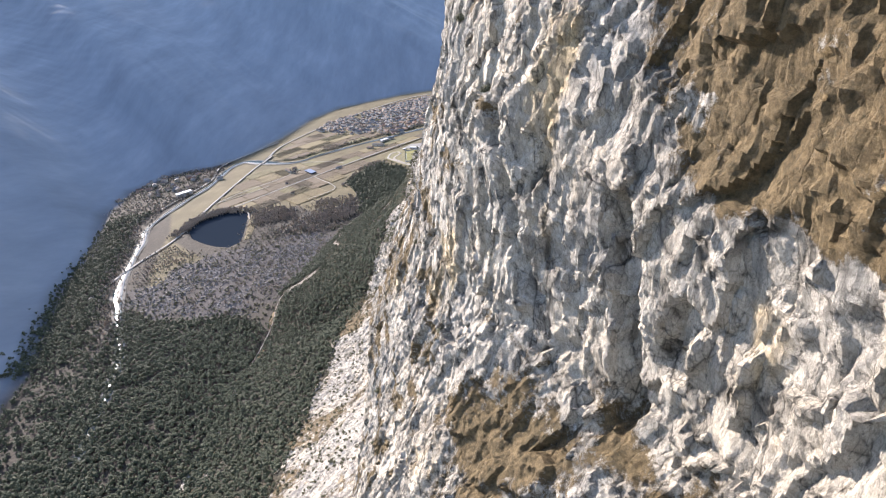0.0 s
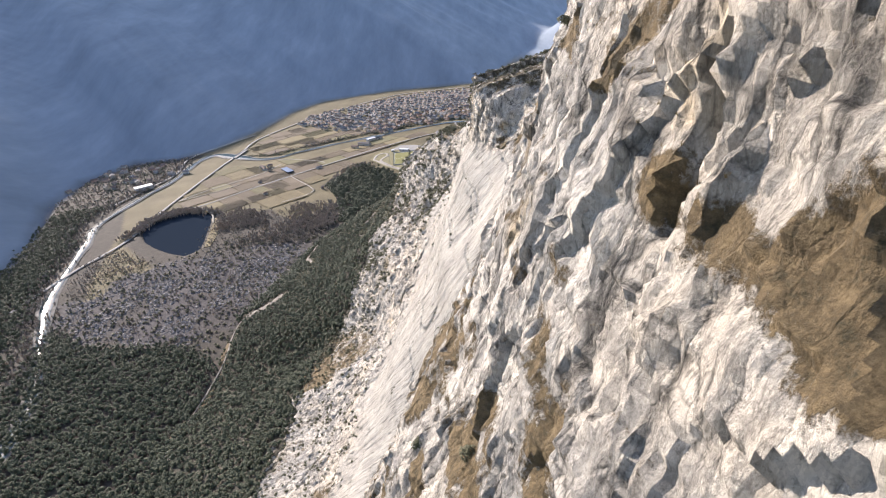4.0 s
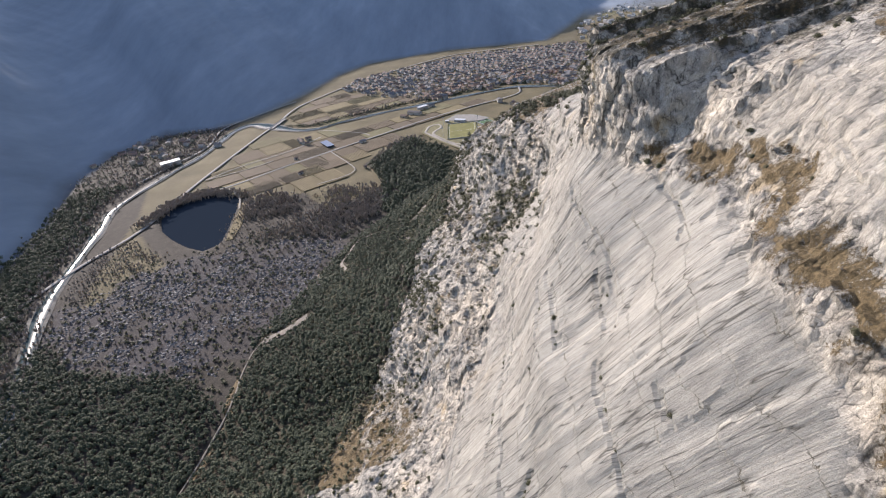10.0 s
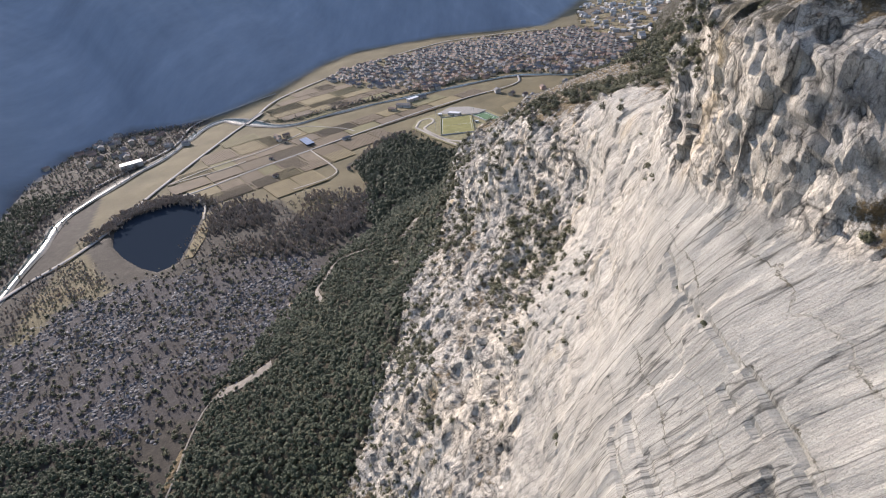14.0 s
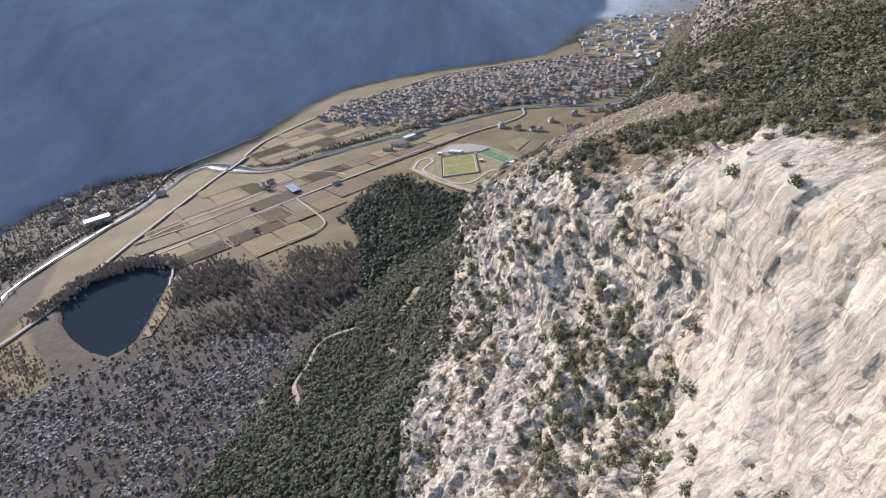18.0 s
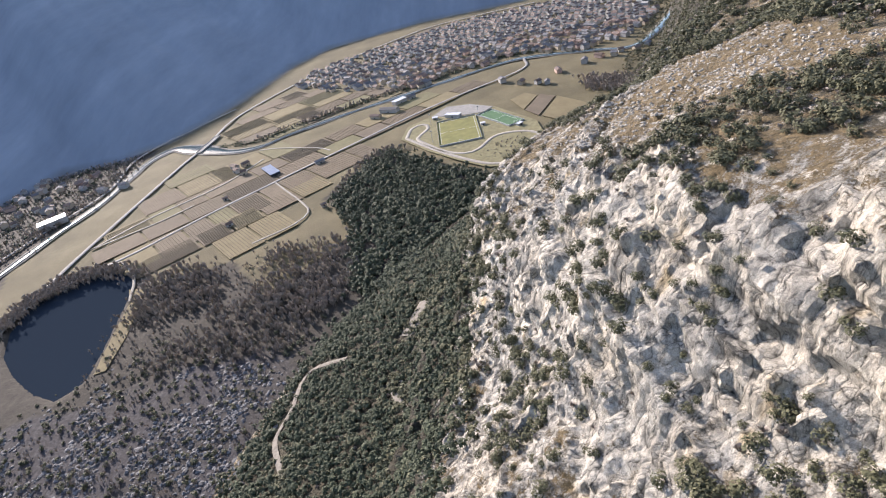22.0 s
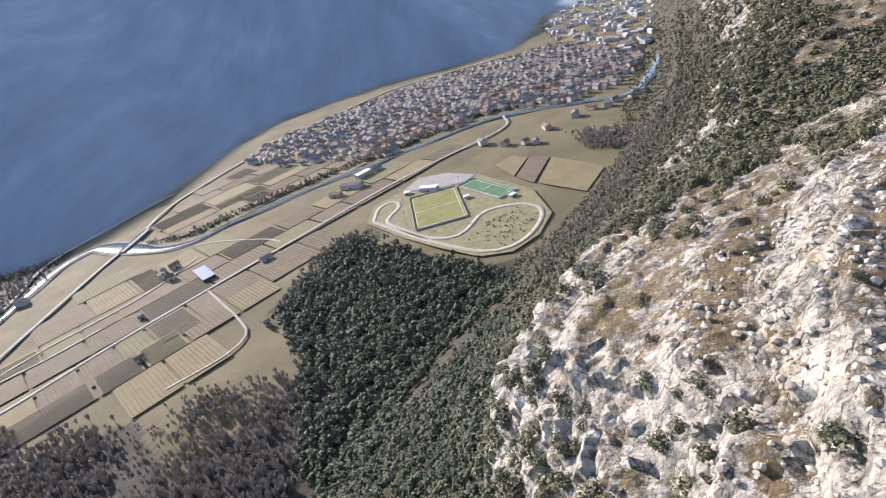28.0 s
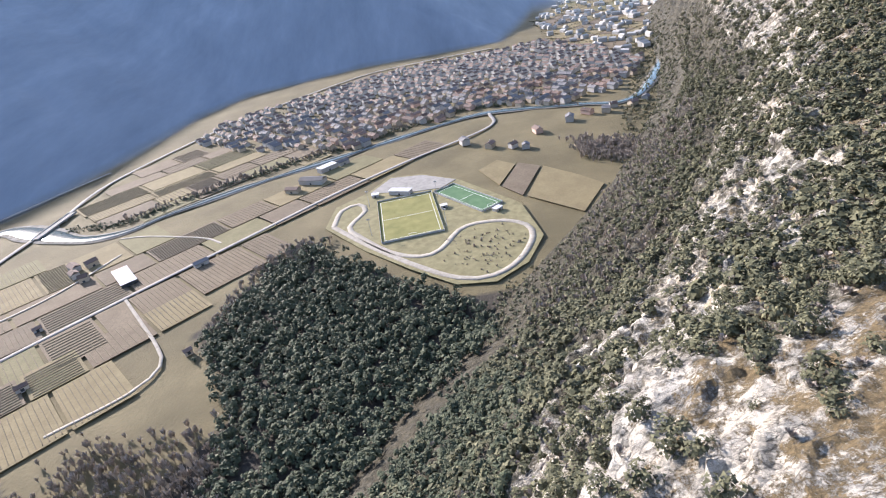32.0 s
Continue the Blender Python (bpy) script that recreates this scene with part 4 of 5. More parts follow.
# ---- scrub on the cliff ----
def cliff_places(count, seed, low, high, steep, strength):
    """Places on the massif where plants hold: ledges and gentle ground, thicker further down the valley."""
    r = np.random.default_rng(seed)
    rows, cols = MASSIF.shape[:2]
    i, j = r.integers(2, rows - 2, count), r.integers(2, cols - 2, count)
    p, nz, slab = MASSIF[i, j], MASSIF_N[i, j, 2], MASSIF_SLAB[i, j]
    patch = fbm(p[:, 0] / 34, p[:, 1] / 34, p[:, 2] / 34, 3, 44)
    later = np.clip((p[:, 1] - 540) / 400, 0, 1)
    gentle = np.clip((MASSIF_UP[i, j] - 0.5) / 0.25, 0, 1) * np.clip((p[:, 1] - 600) / 60, 0, 1)
    bands = np.clip(fbm(p[:, 0] / 40, p[:, 1] / 70, p[:, 2] / 40, 3, 45) * 2.2 + 0.3 + 0.65 * np.clip((p[:, 1] - 1040) / 100, 0, 1), 0.1, 1)
    bands = bands * np.where(p[:, 2] > 155, np.interp(p[:, 1], [885, 925, 1015, 1055], [1, 0.2, 0.2, 1]), 1)
    face = np.clip(patch * 1.6 + 0.1 + 0.5 * later, 0.02, 1) * (0.12 + 0.88 * later) * np.interp(p[:, 1], [900, 1150], [0.5, 1])
    want = np.clip((nz - steep) / 0.3, 0, 1) * (1 - 0.985 * slab) * (face + (bands - face) * gentle)
    top, talus = MASSIF_TOP[i, j], MASSIF_TALUS[i, j]
    want = np.maximum(want, 0.75 * top * np.clip(1.1 + 1.2 * patch, 0.3, 1)) * (1 - 0.93 * talus)
    want = np.maximum(want, 0.38 * MASSIF_BAND[i, j] * np.clip((nz - 0.1) / 0.3, 0, 1))
    cell = np.linalg.norm(MASSIF[i + 1, j] - MASSIF[i, j], axis=-1) * np.linalg.norm(MASSIF[i, j + 1] - MASSIF[i, j], axis=-1)
    keep = (r.uniform(0, 1, count) < want * cell * strength * np.where(p[:, 0] > 200, 0.7, 1.0)) & (p[:, 2] > 28) & (p[:, 1] > 60) & (p[:, 1] < 2150) & (p[:, 2] < 480) & (p[:, 0] < 330)
    p = p[keep]
    return np.column_stack([p - (0, 0, 0.25), r.uniform(low, high, len(p)) * (0.45 + 0.75 * later[keep])])


SCRUB = cliff_places(600000, 8, 0.7, 1.9, 0.3, 0.3)
NEAR_SHRUBS, SCRUB = SCRUB[SCRUB[:, 1] < 640], SCRUB[SCRUB[:, 1] >= 640][:19000]
FOOT = standing(in_polygon([(-235, 300), (-225, 640), (-205, 740), (-150, 760), (-120, 690), (-130, 560), (-140, 300)], 800, 81), 0.6, 1.2, 81)
scatter("scrub", BUSHES, FOOT, OAK, "dark scrub on the rocky foot of the slab", "scrub")
CLOSE = (SCRUB[:, 1] > 640) & (SCRUB[:, 1] < 1130) & (SCRUB[:, 2] > 120) & (SCRUB[:, 0] < 25)
CLOSE &= np.cumsum(CLOSE) < 4200
FINE = [leafy(rng, 3.2, 2.8, 170, 0.24) for _ in range(5)]
scatter("scrub", FINE, SCRUB[CLOSE], OAK, "dense dark evergreen bushes among pale rocks", "scrub")
scatter("scrub", BUSHES, SCRUB[~CLOSE], OAK, "dark evergreen scrub on rocky ledges", "scrub")
r11 = np.random.default_rng(11)
ti, tj = np.nonzero(MASSIF_TALUS > 0.5)
pick = r11.integers(0, len(ti), 2600)
TALUS = np.column_stack([MASSIF[ti[pick], tj[pick]] + r11.normal(0, 0.3, (len(pick), 3)) * (1, 1, 0), r11.uniform(0.25, 1.15, len(pick)) ** 1.6])
TUFTS = cliff_places(400000, 9, 0.5, 1.1, 0.2, 0.1)[:6000]
scatter("bare_scrub", BARE_BUSH, TUFTS[TUFTS[:, 1] > 250], TWIG, "leafless brown bushes among the rocks", "scrub")
r9 = np.random.default_rng(90)
ci, cj = np.nonzero(MASSIF_CRACK & (MASSIF_SLAB > 0.6))
pick = r9.choice(len(ci), min(34, len(ci)), replace=False)
NEAR_SHRUBS = np.concatenate([np.column_stack([MASSIF[ci[pick], cj[pick]] - (0, 0, 0.2), r9.uniform(0.35, 0.9, len(pick))]), NEAR_SHRUBS])


def dry_grass():
    """Tufts of dry grass on the near ledges."""
    r = np.random.default_rng(15)
    rows, cols = MASSIF.shape[:2]
    n = 500000
    i, j = r.integers(2, rows - 2, n), r.integers(2, cols - 2, n)
    p, nz = MASSIF[i, j], MASSIF_N[i, j, 2]
    patch = fbm(p[:, 0] / 14, p[:, 1] / 14, p[:, 2] / 14, 3, 47)
    keep = (p[:, 1] > 45) & (p[:, 1] < 330) & (p[:, 2] > 300) & (p[:, 2] < 450) & (r.uniform(0, 1, n) < np.clip((nz - 0.3) / 0.4, 0, 1) * np.clip(2 * patch, 0.0, 1))
    p = p[keep][:16000]
    return np.column_stack([p - (0, 0, 0.1), r.uniform(0.22, 0.5, len(p))])


def tuft(r):
    tris = []
    for k in range(12):
        a, l, h = r.uniform(0, 6.28), r.uniform(0.15, 0.6), r.uniform(0.35, 0.8)
        c, s = math.cos(a), math.sin(a)
        tris.append([(c * 0.1 - s * 0.06, s * 0.1 + c * 0.06, 0), (c * 0.1 + s * 0.06, s * 0.1 - c * 0.06, 0), (c * l, s * l, h)])
    return np.array(tris, float)


STRAW = leaf_material("dry_grass", (0.13, 0.095, 0.045), (0.32, 0.24, 0.12))
scatter("dry_grass", [tuft(rng) for _ in range(4)], dry_grass(), STRAW, "tufts of dry brown grass on the ledges", "grass")


def shrub(r, width, height, leaves):
    """A shrub of its own: a few stems and leafy foliage."""
    root = new("shrub")
    bm = bmesh.new()
    for k in range(4):
        a, lean = k * 1.6 + r.uniform(-0.3, 0.3), r.uniform(0.15, 0.4)
        tip = Vector((math.cos(a) * lean * width, math.sin(a) * lean * width, height * 0.6))
        turn = tip.to_track_quat("Z", "Y").to_matrix().to_4x4()
        bmesh.ops.create_cone(bm, segments=5, radius1=0.09, radius2=0.03, depth=tip.length, cap_ends=False, matrix=turn @ Matrix.Translation((0, 0, tip.length / 2)))
    me = bpy.data.meshes.new("stems")
    bm.to_mesh(me)
    bm.free()
    me.materials.append(BARK)
    new("stems", me).parent = root
    V = leafy(r, width, height, leaves, 0.2).reshape(-1, 3)
    soup("foliage", V, np.arange(len(V)).reshape(-1, 3), OAK).parent = root
    return tagged(root, "dark evergreen shrub rooted on a rock ledge", "shrub", "shrubs on the cliff")


BARK = plain("grey_bark", (0.09, 0.075, 0.06), (0.18, 0.15, 0.125), 2.0)
SHRUBS = [shrub(rng, 3.0, 2.4, 420), shrub(rng, 2.4, 2.2, 360), shrub(rng, 3.6, 2.6, 480)]
for k, (x, y, z, size) in enumerate(NEAR_SHRUBS[:290]):
    if k < 3:
        SHRUBS[k].matrix_basis = pose(x, y, z, 0, 0, 67 * k % 360)
    else:
        copy_thing(SHRUBS[k % 3], pose(x, y, z, 0, 0, 67 * k % 360)).scale = (float(size) * 1.15,) * 3

# ---- fields and vineyards ----
def polygon_sheet(name, poly, z, material, label, category, depth=0.6):
    """A low slab over a polygon."""
    bm = bmesh.new()
    face = bm.faces.new([bm.verts.new((x, y, z)) for x, y in poly])
    if face.normal.z < 0:
        face.normal_flip()
    bm.normal_update()
    side = bmesh.ops.extrude_face_region(bm, geom=[face])
    bmesh.ops.translate(bm, vec=(0, 0, -depth), verts=[v for v in side["geom"] if isinstance(v, bmesh.types.BMVert)])
    bmesh.ops.recalc_face_normals(bm, faces=bm.faces)
    me = bpy.data.meshes.new(name)
    bm.to_mesh(me)
    bm.free()
    me.materials.append(material)
    return tagged(new(name, me), label, category, kind="structure")


def field_material(name, dark, light, furrow):
    n = Nodes(name)
    soil = n.ramp(n.noise(0.05, 7, rough=0.7), (0.3, dark), (0.7, light))
    soil = n.mix(n.ramp(n.noise(0.5, 6), (0.35, 0.35), (0.6, 0.0)), soil, tuple(c * 0.6 for c in dark))
    soil = n.mix(n.math("MULTIPLY", n.random(), 0.2), soil, tuple(c * 0.7 for c in dark))
    return n.done(soil, n.noise(furrow, 5), 0.4, 0.6)


SOILS = [field_material("fallow_soil", (0.125, 0.096, 0.063), (0.18, 0.14, 0.094), 1.2), field_material("dry_meadow", (0.165, 0.132, 0.07), (0.23, 0.187, 0.1), 0.8),
         field_material("dull_meadow", (0.13, 0.117, 0.058), (0.185, 0.164, 0.084), 0.8), field_material("ploughed_earth", (0.118, 0.092, 0.062), (0.165, 0.13, 0.09), 1.5)]
FIELD_WORDS = ["fallow brown field on the valley plain", "dry straw-coloured meadow", "dull olive meadow", "ploughed dark brown field"]
VINE = plain("vine_wood", (0.11, 0.09, 0.06), (0.18, 0.15, 0.1), 0.8)
ALONG, ACROSS = Vector((0.735, 0.678)), Vector((-0.678, 0.735))
ROAD_FOOT = Vector((-542, 1379))
PLAIN = [(-650, 1285), (-690, 1340), (-685, 1560), (-672, 1640), (-620, 1632), (-560, 1612), (-500, 1640), (-400, 1700), (-240, 1780), (-110, 1830), (-92, 1790), (-215, 1680), (-300, 1590), (-290, 1530),
         (-345, 1478), (-375, 1375), (-392, 1285), (-455, 1245), (-505, 1275), (-540, 1250), (-570, 1240), (-600, 1262)]
PLAIN_NORTH = [(-665, 1705), (-600, 1660), (-548, 1648), (-400, 1745), (-160, 1860), (-110, 1890), (-250, 1835), (-400, 1905), (-560, 2010), (-655, 1880)]
PLAIN_EDGE = [(-660, 1900), (-560, 2075), (-490, 2165), (-320, 2360), (-180, 2400), (-180, 2370), (-320, 2290), (-450, 2190), (-590, 2040)]


def strip_fields(region, u0, u1, v0, v1, du, dv, seed, vines):
    """Parcels in the frame of the farm road."""
    r = random.Random(seed)
    rows_v, rows_f = [], []
    v = v0
    while v < v1:
        high = dv * r.uniform(0.75, 1.3)
        u = u0 + r.uniform(0, du * 0.5)
        while u < u1:
            wide = du * r.uniform(0.55, 1.35)
            q = [ROAD_FOOT + ALONG * a + ACROSS * b for a, b in ((u + 1.6, v + 1.4), (u + wide - 1.6, v + 1.4), (u + wide - 1.6, v + high - 1.4), (u + 1.6, v + high - 1.4))]
            pts = np.array([tuple(p) for p in q])
            mid = pts.mean(0)
            probe = np.vstack([pts * 0.72 + mid * 0.28, mid])
            if not inside(probe[:, 0], probe[:, 1], region).all():
                u += wide * 0.3
                continue
            k = r.choice((0, 0, 1, 2, 3, 1))
            z = 1.5 + r.uniform(0, 0.25)
            polygon_sheet("field", [tuple(p) for p in pts], z, SOILS[k], FIELD_WORDS[k], "field")
            if r.random() < vines:
                step = 4.0 if r.random() < 0.7 else 5.2
                lengthwise = r.random() < 0.35
                n = int((high if lengthwise else wide) / step)
                for m in range(1, n):
                    if lengthwise:
                        a, b = ROAD_FOOT + ALONG * (u + 4) + ACROSS * (v + m * step), ROAD_FOOT + ALONG * (u + wide - 4) + ACROSS * (v + m * step)
                    else:
                        a, b = ROAD_FOOT + ALONG * (u + m * step) + ACROSS * (v + 4), ROAD_FOOT + ALONG * (u + m * step) + ACROSS * (v + high - 4)
                    t = (b - a).normalized()
                    s = Vector((-t.y, t.x)) * 0.3
                    base = len(rows_v)
                    for p in (a, b):
                        rows_v += [(p.x - s.x, p.y - s.y, z), (p.x - s.x * 0.7, p.y - s.y * 0.7, z + 0.5), (p.x + s.x * 0.7, p.y + s.y * 0.7, z + 0.5), (p.x + s.x, p.y + s.y, z)]
                    rows_f += [(base, base + 1, base + 5, base + 4), (base + 1, base + 2, base + 6, base + 5), (base + 2, base + 3, base + 7, base + 6), (base, base + 3, base + 2, base + 1)]
            u += wide
        v += high
    if rows_v:
        tagged(soup("vine_rows", rows_v, rows_f, VINE), "leafless brown vine rows on wires", "vineyard", kind="stuff")


strip_fields(PLAIN, -200, 640, 6, 330, 64, 54, 3, 0.72)
strip_fields(PLAIN, -200, 640, -330, -64, 62, 56, 5, 0.72)
strip_fields(PLAIN, -200, 640, -63, -6, 52, 56, 6, 0.75)
strip_fields(PLAIN_NORTH, -200, 700, 150, 520, 70, 46, 7, 0.35)
strip_fields(PLAIN_EDGE, 0, 1100, 100, 900, 80, 40, 8, 0.1)
polygon_sheet("field", [(-111, 1637), (-86, 1661), (-67, 1637), (-93, 1581)], 1.6, SOILS[1], FIELD_WORDS[1], "field")
polygon_sheet("field", [(-63, 1640), (-40, 1619), (-73, 1544), (-91, 1577)], 1.6, SOILS[3], FIELD_WORDS[3], "field")
polygon_sheet("field", [(-37, 1617), (-7, 1575), (12, 1541), (-23, 1484), (-69, 1541)], 1.6, SOILS[1], FIELD_WORDS[1], "field")
polygon_sheet("field", [(-568, 1216), (-546, 1214), (-521, 1130), (-514, 1080), (-524, 1076), (-532, 1105), (-552, 1190)], 1.0, SOILS[1], "straw-coloured grass bank beside the hollow", "field")

# ---- lanes, tracks, gravel ----
ribbon("lane", [(-468, 1458), (-426, 1404), (-397, 1366), (-384, 1340), (-396, 1313), (-440, 1280)], 3, 2.0, GRAVEL, "pale gravel farm lane", "lane")
ribbon("lane", [(-543, 1607), (-507, 1601), (-430, 1570), (-402, 1548)], 3, 2.0, GRAVEL, "pale gravel farm lane", "lane")
ribbon("lane", [(-640, 1272), (-618, 1283), (-575, 1240), (-552, 1190)], 3.5, 2.3, GRAVEL, "pale gravel lane round the hollow", "lane")
ribbon("lane", [(-690, 1330), (-640, 1400), (-560, 1480), (-520, 1560)], 3.5, 2.25, GRAVEL, "pale gravel farm lane", "lane")
ribbon("lane", [(-580, 1420), (-620, 1380), (-690, 1330)], 3.2, 2.25, GRAVEL, "pale gravel farm lane", "lane")
TRACK = [(-276, 1540), (-232, 1482), (-188, 1432), (-151, 1399), (-122, 1394), (-97, 1413), (-79, 1450), (-81, 1475), (-99, 1491), (-127, 1495), (-145, 1486), (-164, 1453), (-183, 1446), (-211, 1463), (-246, 1509), (-258, 1534), (-244, 1570), (-254, 1591), (-272, 1580), (-276, 1540)]
ribbon("circuit_track", TRACK, 6, 2.3, GRAVEL, "pale looping gravel circuit round the sports ground", "track")
GRASS_DULL = plain("trodden_grass", (0.14, 0.125, 0.065), (0.23, 0.205, 0.11), 0.15)
polygon_sheet("verge", [(-285, 1540), (-236, 1474), (-190, 1424), (-153, 1389), (-120, 1384), (-90, 1407), (-69, 1450), (-73, 1484), (-78, 1525), (-137, 1618), (-180, 1655), (-222, 1662), (-245, 1622), (-280, 1592)], 1.9, GRASS_DULL, "trodden brown grass round the sports ground", "verge")
polygon_sheet("car_park", [(-242, 1618), (-219, 1657), (-179, 1650), (-140, 1618), (-158, 1600), (-190, 1602)], 2.4, ASPHALT, "pale tarmac car park beside the pitch", "car park")


def draped(name, line, width, material, label, category):
    """A path laid over the foot of the massif."""
    pts = smooth_line(line, 6.0)
    rows = []
    for k, p in enumerate(pts):
        a, b = pts[max(k - 1, 0)], pts[min(k + 1, len(pts) - 1)]
        across = Vector((-(b - a).y, (b - a).x)).normalized()
        w = width * (1 + 0.35 * noise.noise(Vector((p.x / 20, p.y / 20, 1)))) / 2
        row = []
        for s in (-1, -0.5, 0, 0.5, 1):
            x, y = np.array([p.x + across.x * w * s]), np.array([p.y + across.y * w * s])
            row.append((x[0], y[0], max(valley_height(x, y)[0], massif_height(x, y)[0]) + 1.3 - 0.5 * s * s))
        rows.append(row)
    return tagged(grid_mesh(name, np.array(rows), material), label, category, kind="structure")


DULL_GRAVEL = plain("dull_gravel", (0.13, 0.115, 0.095), (0.24, 0.215, 0.18), 0.3)
for line, width, name, label, kind_word in PATHS:
    draped(name, line, width, DULL_GRAVEL, label, kind_word)
tagged(soup("pond", [(-720, 1030, -2.2), (-510, 1030, -2.2), (-510, 1280, -2.2), (-720, 1280, -2.2)], [(0, 1, 2, 3)], POND), "still dark water in a steep hollow", "pond", kind="structure")
RIVER_BED = plain("river_gravel", (0.07, 0.066, 0.055), (0.2, 0.19, 0.17), 0.12)
ribbon("river_bank", RIVER_LINE, 20, 1.2, RIVER_BED, "grey gravel banks of the river", "river bank", vary=0.6, broad=1.2)

# ---- boulder field ----
def boulder(r):
    bm = bmesh.new()
    bmesh.ops.create_icosphere(bm, subdivisions=1, radius=1)
    for v in bm.verts:
        v.co *= r.uniform(0.6, 1.15)
        v.co.z *= 0.7
    bmesh.ops.triangulate(bm, faces=bm.faces)
    tri = np.array([[tuple(v.co) for v in f.verts] for f in bm.faces])
    bm.free()
    return tri


STONE = leaf_material("grey_boulders", (0.03, 0.03, 0.032), (0.19, 0.186, 0.186))
STONES = [boulder(rng) for _ in range(4)]
def streaks(xy):
    return xy[fbm(xy[:, 0] / 26, xy[:, 1] / 55, 0 * xy[:, 0], 3, 68) > -0.02]


BRUSH = [(-700, 790), (-640, 1020), (-540, 1040), (-480, 1100), (-300, 1110), (-290, 960), (-330, 780), (-420, 720), (-600, 740)]
scatter("scrub", BUSHES, standing(in_polygon(BRUSH, 1500, 63, 18.0), 0.7, 1.7, 63), OAK, "dark low scrub round the boulder field", "scrub")
scatter("boulder_field", STONES, standing(streaks(in_polygon(SCREE, 9000, 61, 16.0)), 0.6, 2.6, 61), STONE, "grey field of fallen boulders", "boulders")
scatter("bare_copse", BARE, standing(in_polygon(SCREE, 900, 62, 16.0), 0.35, 0.7, 62), TWIG, "leafless brown bushes between boulders", "copse")

PALE_STONE = leaf_material("pale_fallen_stones", (0.2, 0.18, 0.145), (0.46, 0.42, 0.35))
scatter("talus_stones", STONES, TALUS, PALE_STONE, "pale fallen limestone blocks on the bare slope", "boulders")

# ---- buildings ----
def part(name, bm, material, parent, label=""):
    me = bpy.data.meshes.new(name)
    bmesh.ops.recalc_face_normals(bm, faces=bm.faces)
    bm.to_mesh(me)
    bm.free()
    me.materials.append(material)
    ob = new(name, me)
    ob.parent = parent
    return tagged(ob, label)


def box(bm, x0, y0, z0, x1, y1, z1):
    v = [bm.verts.new(p) for p in ((x0, y0, z0), (x1, y0, z0), (x1, y1, z0), (x0, y1, z0), (x0, y0, z1), (x1, y0, z1), (x1, y1, z1), (x0, y1, z1))]
    for f in ((3, 2, 1, 0), (4, 5, 6, 7), (0, 1, 5, 4), (1, 2, 6, 5), (2, 3, 7, 6), (3, 0, 4, 7)):
        bm.faces.new([v[k] for k in f])


def gable(bm, w, d, z, rise, over=0.6, thick=0.35):
    """A pitched roof with eaves and some thickness."""
    for s in (-1, 1):
        lo = [(-w / 2 - over, s * (d / 2 + over), z - 0.3), (w / 2 + over, s * (d / 2 + over), z - 0.3), (w / 2 + over, 0, z + rise), (-w / 2 - over, 0, z + rise)]
        v = [bm.verts.new(p) for p in lo] + [bm.verts.new((x, y, h + thick)) for x, y, h in lo]
        for f in ((3, 2, 1, 0), (4, 5, 6, 7), (0, 1, 5, 4), (1, 2, 6, 5), (2, 3, 7, 6), (3, 0, 4, 7)):
            bm.faces.new([v[k] for k in f])


def wall_material(name, colour):
    n = Nodes(name, 0.9)
    return n.done(n.mix(n.ramp(n.noise(0.6, 6), (0.3, 0.45), (0.7, 0.0)), colour, tuple(c * 0.7 for c in colour)))


def roof_material(name, dark, light):
    n = Nodes(name, 0.85)
    return n.done(n.ramp(n.math("ADD", n.math("MULTIPLY", n.random(), 0.5), n.math("MULTIPLY", n.noise(0.8, 6), 0.5)), (0.25, dark), (0.75, light)), n.noise(2.5, 4), 0.4, 0.3)


WALLS = [wall_material("white_plaster", (0.43, 0.415, 0.39)), wall_material("cream_plaster", (0.46, 0.39, 0.3)), wall_material("grey_plaster", (0.4, 0.39, 0.37)), wall_material("pink_plaster", (0.5, 0.36, 0.3))]
ROOFS = [roof_material("old_tiles", (0.1, 0.07, 0.058), (0.19, 0.14, 0.118)), roof_material("grey_tiles", (0.09, 0.09, 0.095), (0.18, 0.175, 0.178))]
GLASS = plain("window_dark", (0.03, 0.035, 0.045), (0.07, 0.08, 0.09), 0.5, 0.2, 0.0)
METAL = plain("pale_sheet_metal", (0.45, 0.46, 0.48), (0.62, 0.63, 0.64), 0.3, 0.5, 0.05)
WALL_WORDS, ROOF_WORDS = ["white-plastered", "cream-plastered", "grey-plastered", "pink-plastered"], ["brown tiled roof", "grey tiled roof"]


def house(w, d, h, rise, wall, roof):
    """A house on its own base, with eaves, chimney, door and windows."""
    root = new("house")
    bm = bmesh.new()
    box(bm, -w / 2, -d / 2, -1.0, w / 2, d / 2, h)
    for s in (-1, 1):
        v = [bm.verts.new(p) for p in ((s * w / 2, -d / 2, h), (s * w / 2, d / 2, h), (s * w / 2, 0, h + rise - 0.1))]
        bm.faces.new(v)
    part("wall", bm, WALLS[wall], root)
    bm = bmesh.new()
    gable(bm, w, d, h, rise)
    top = part("roof", bm, ROOFS[roof], root)
    bm = bmesh.new()
    box(bm, w * 0.2, d * 0.12, h + rise * 0.4, w * 0.2 + 0.9, d * 0.12 + 0.9, h + rise + 1.1)
    part("chimney", bm, WALLS[2], top)
    return tagged(root, f"{WALL_WORDS[wall]} house with a {ROOF_WORDS[roof]}", "house", "houses of the town")


def seat(ob, x, y, turn, z=1.2):
    ob.matrix_basis = pose(x, y, z, 0, 0, turn)
    return ob


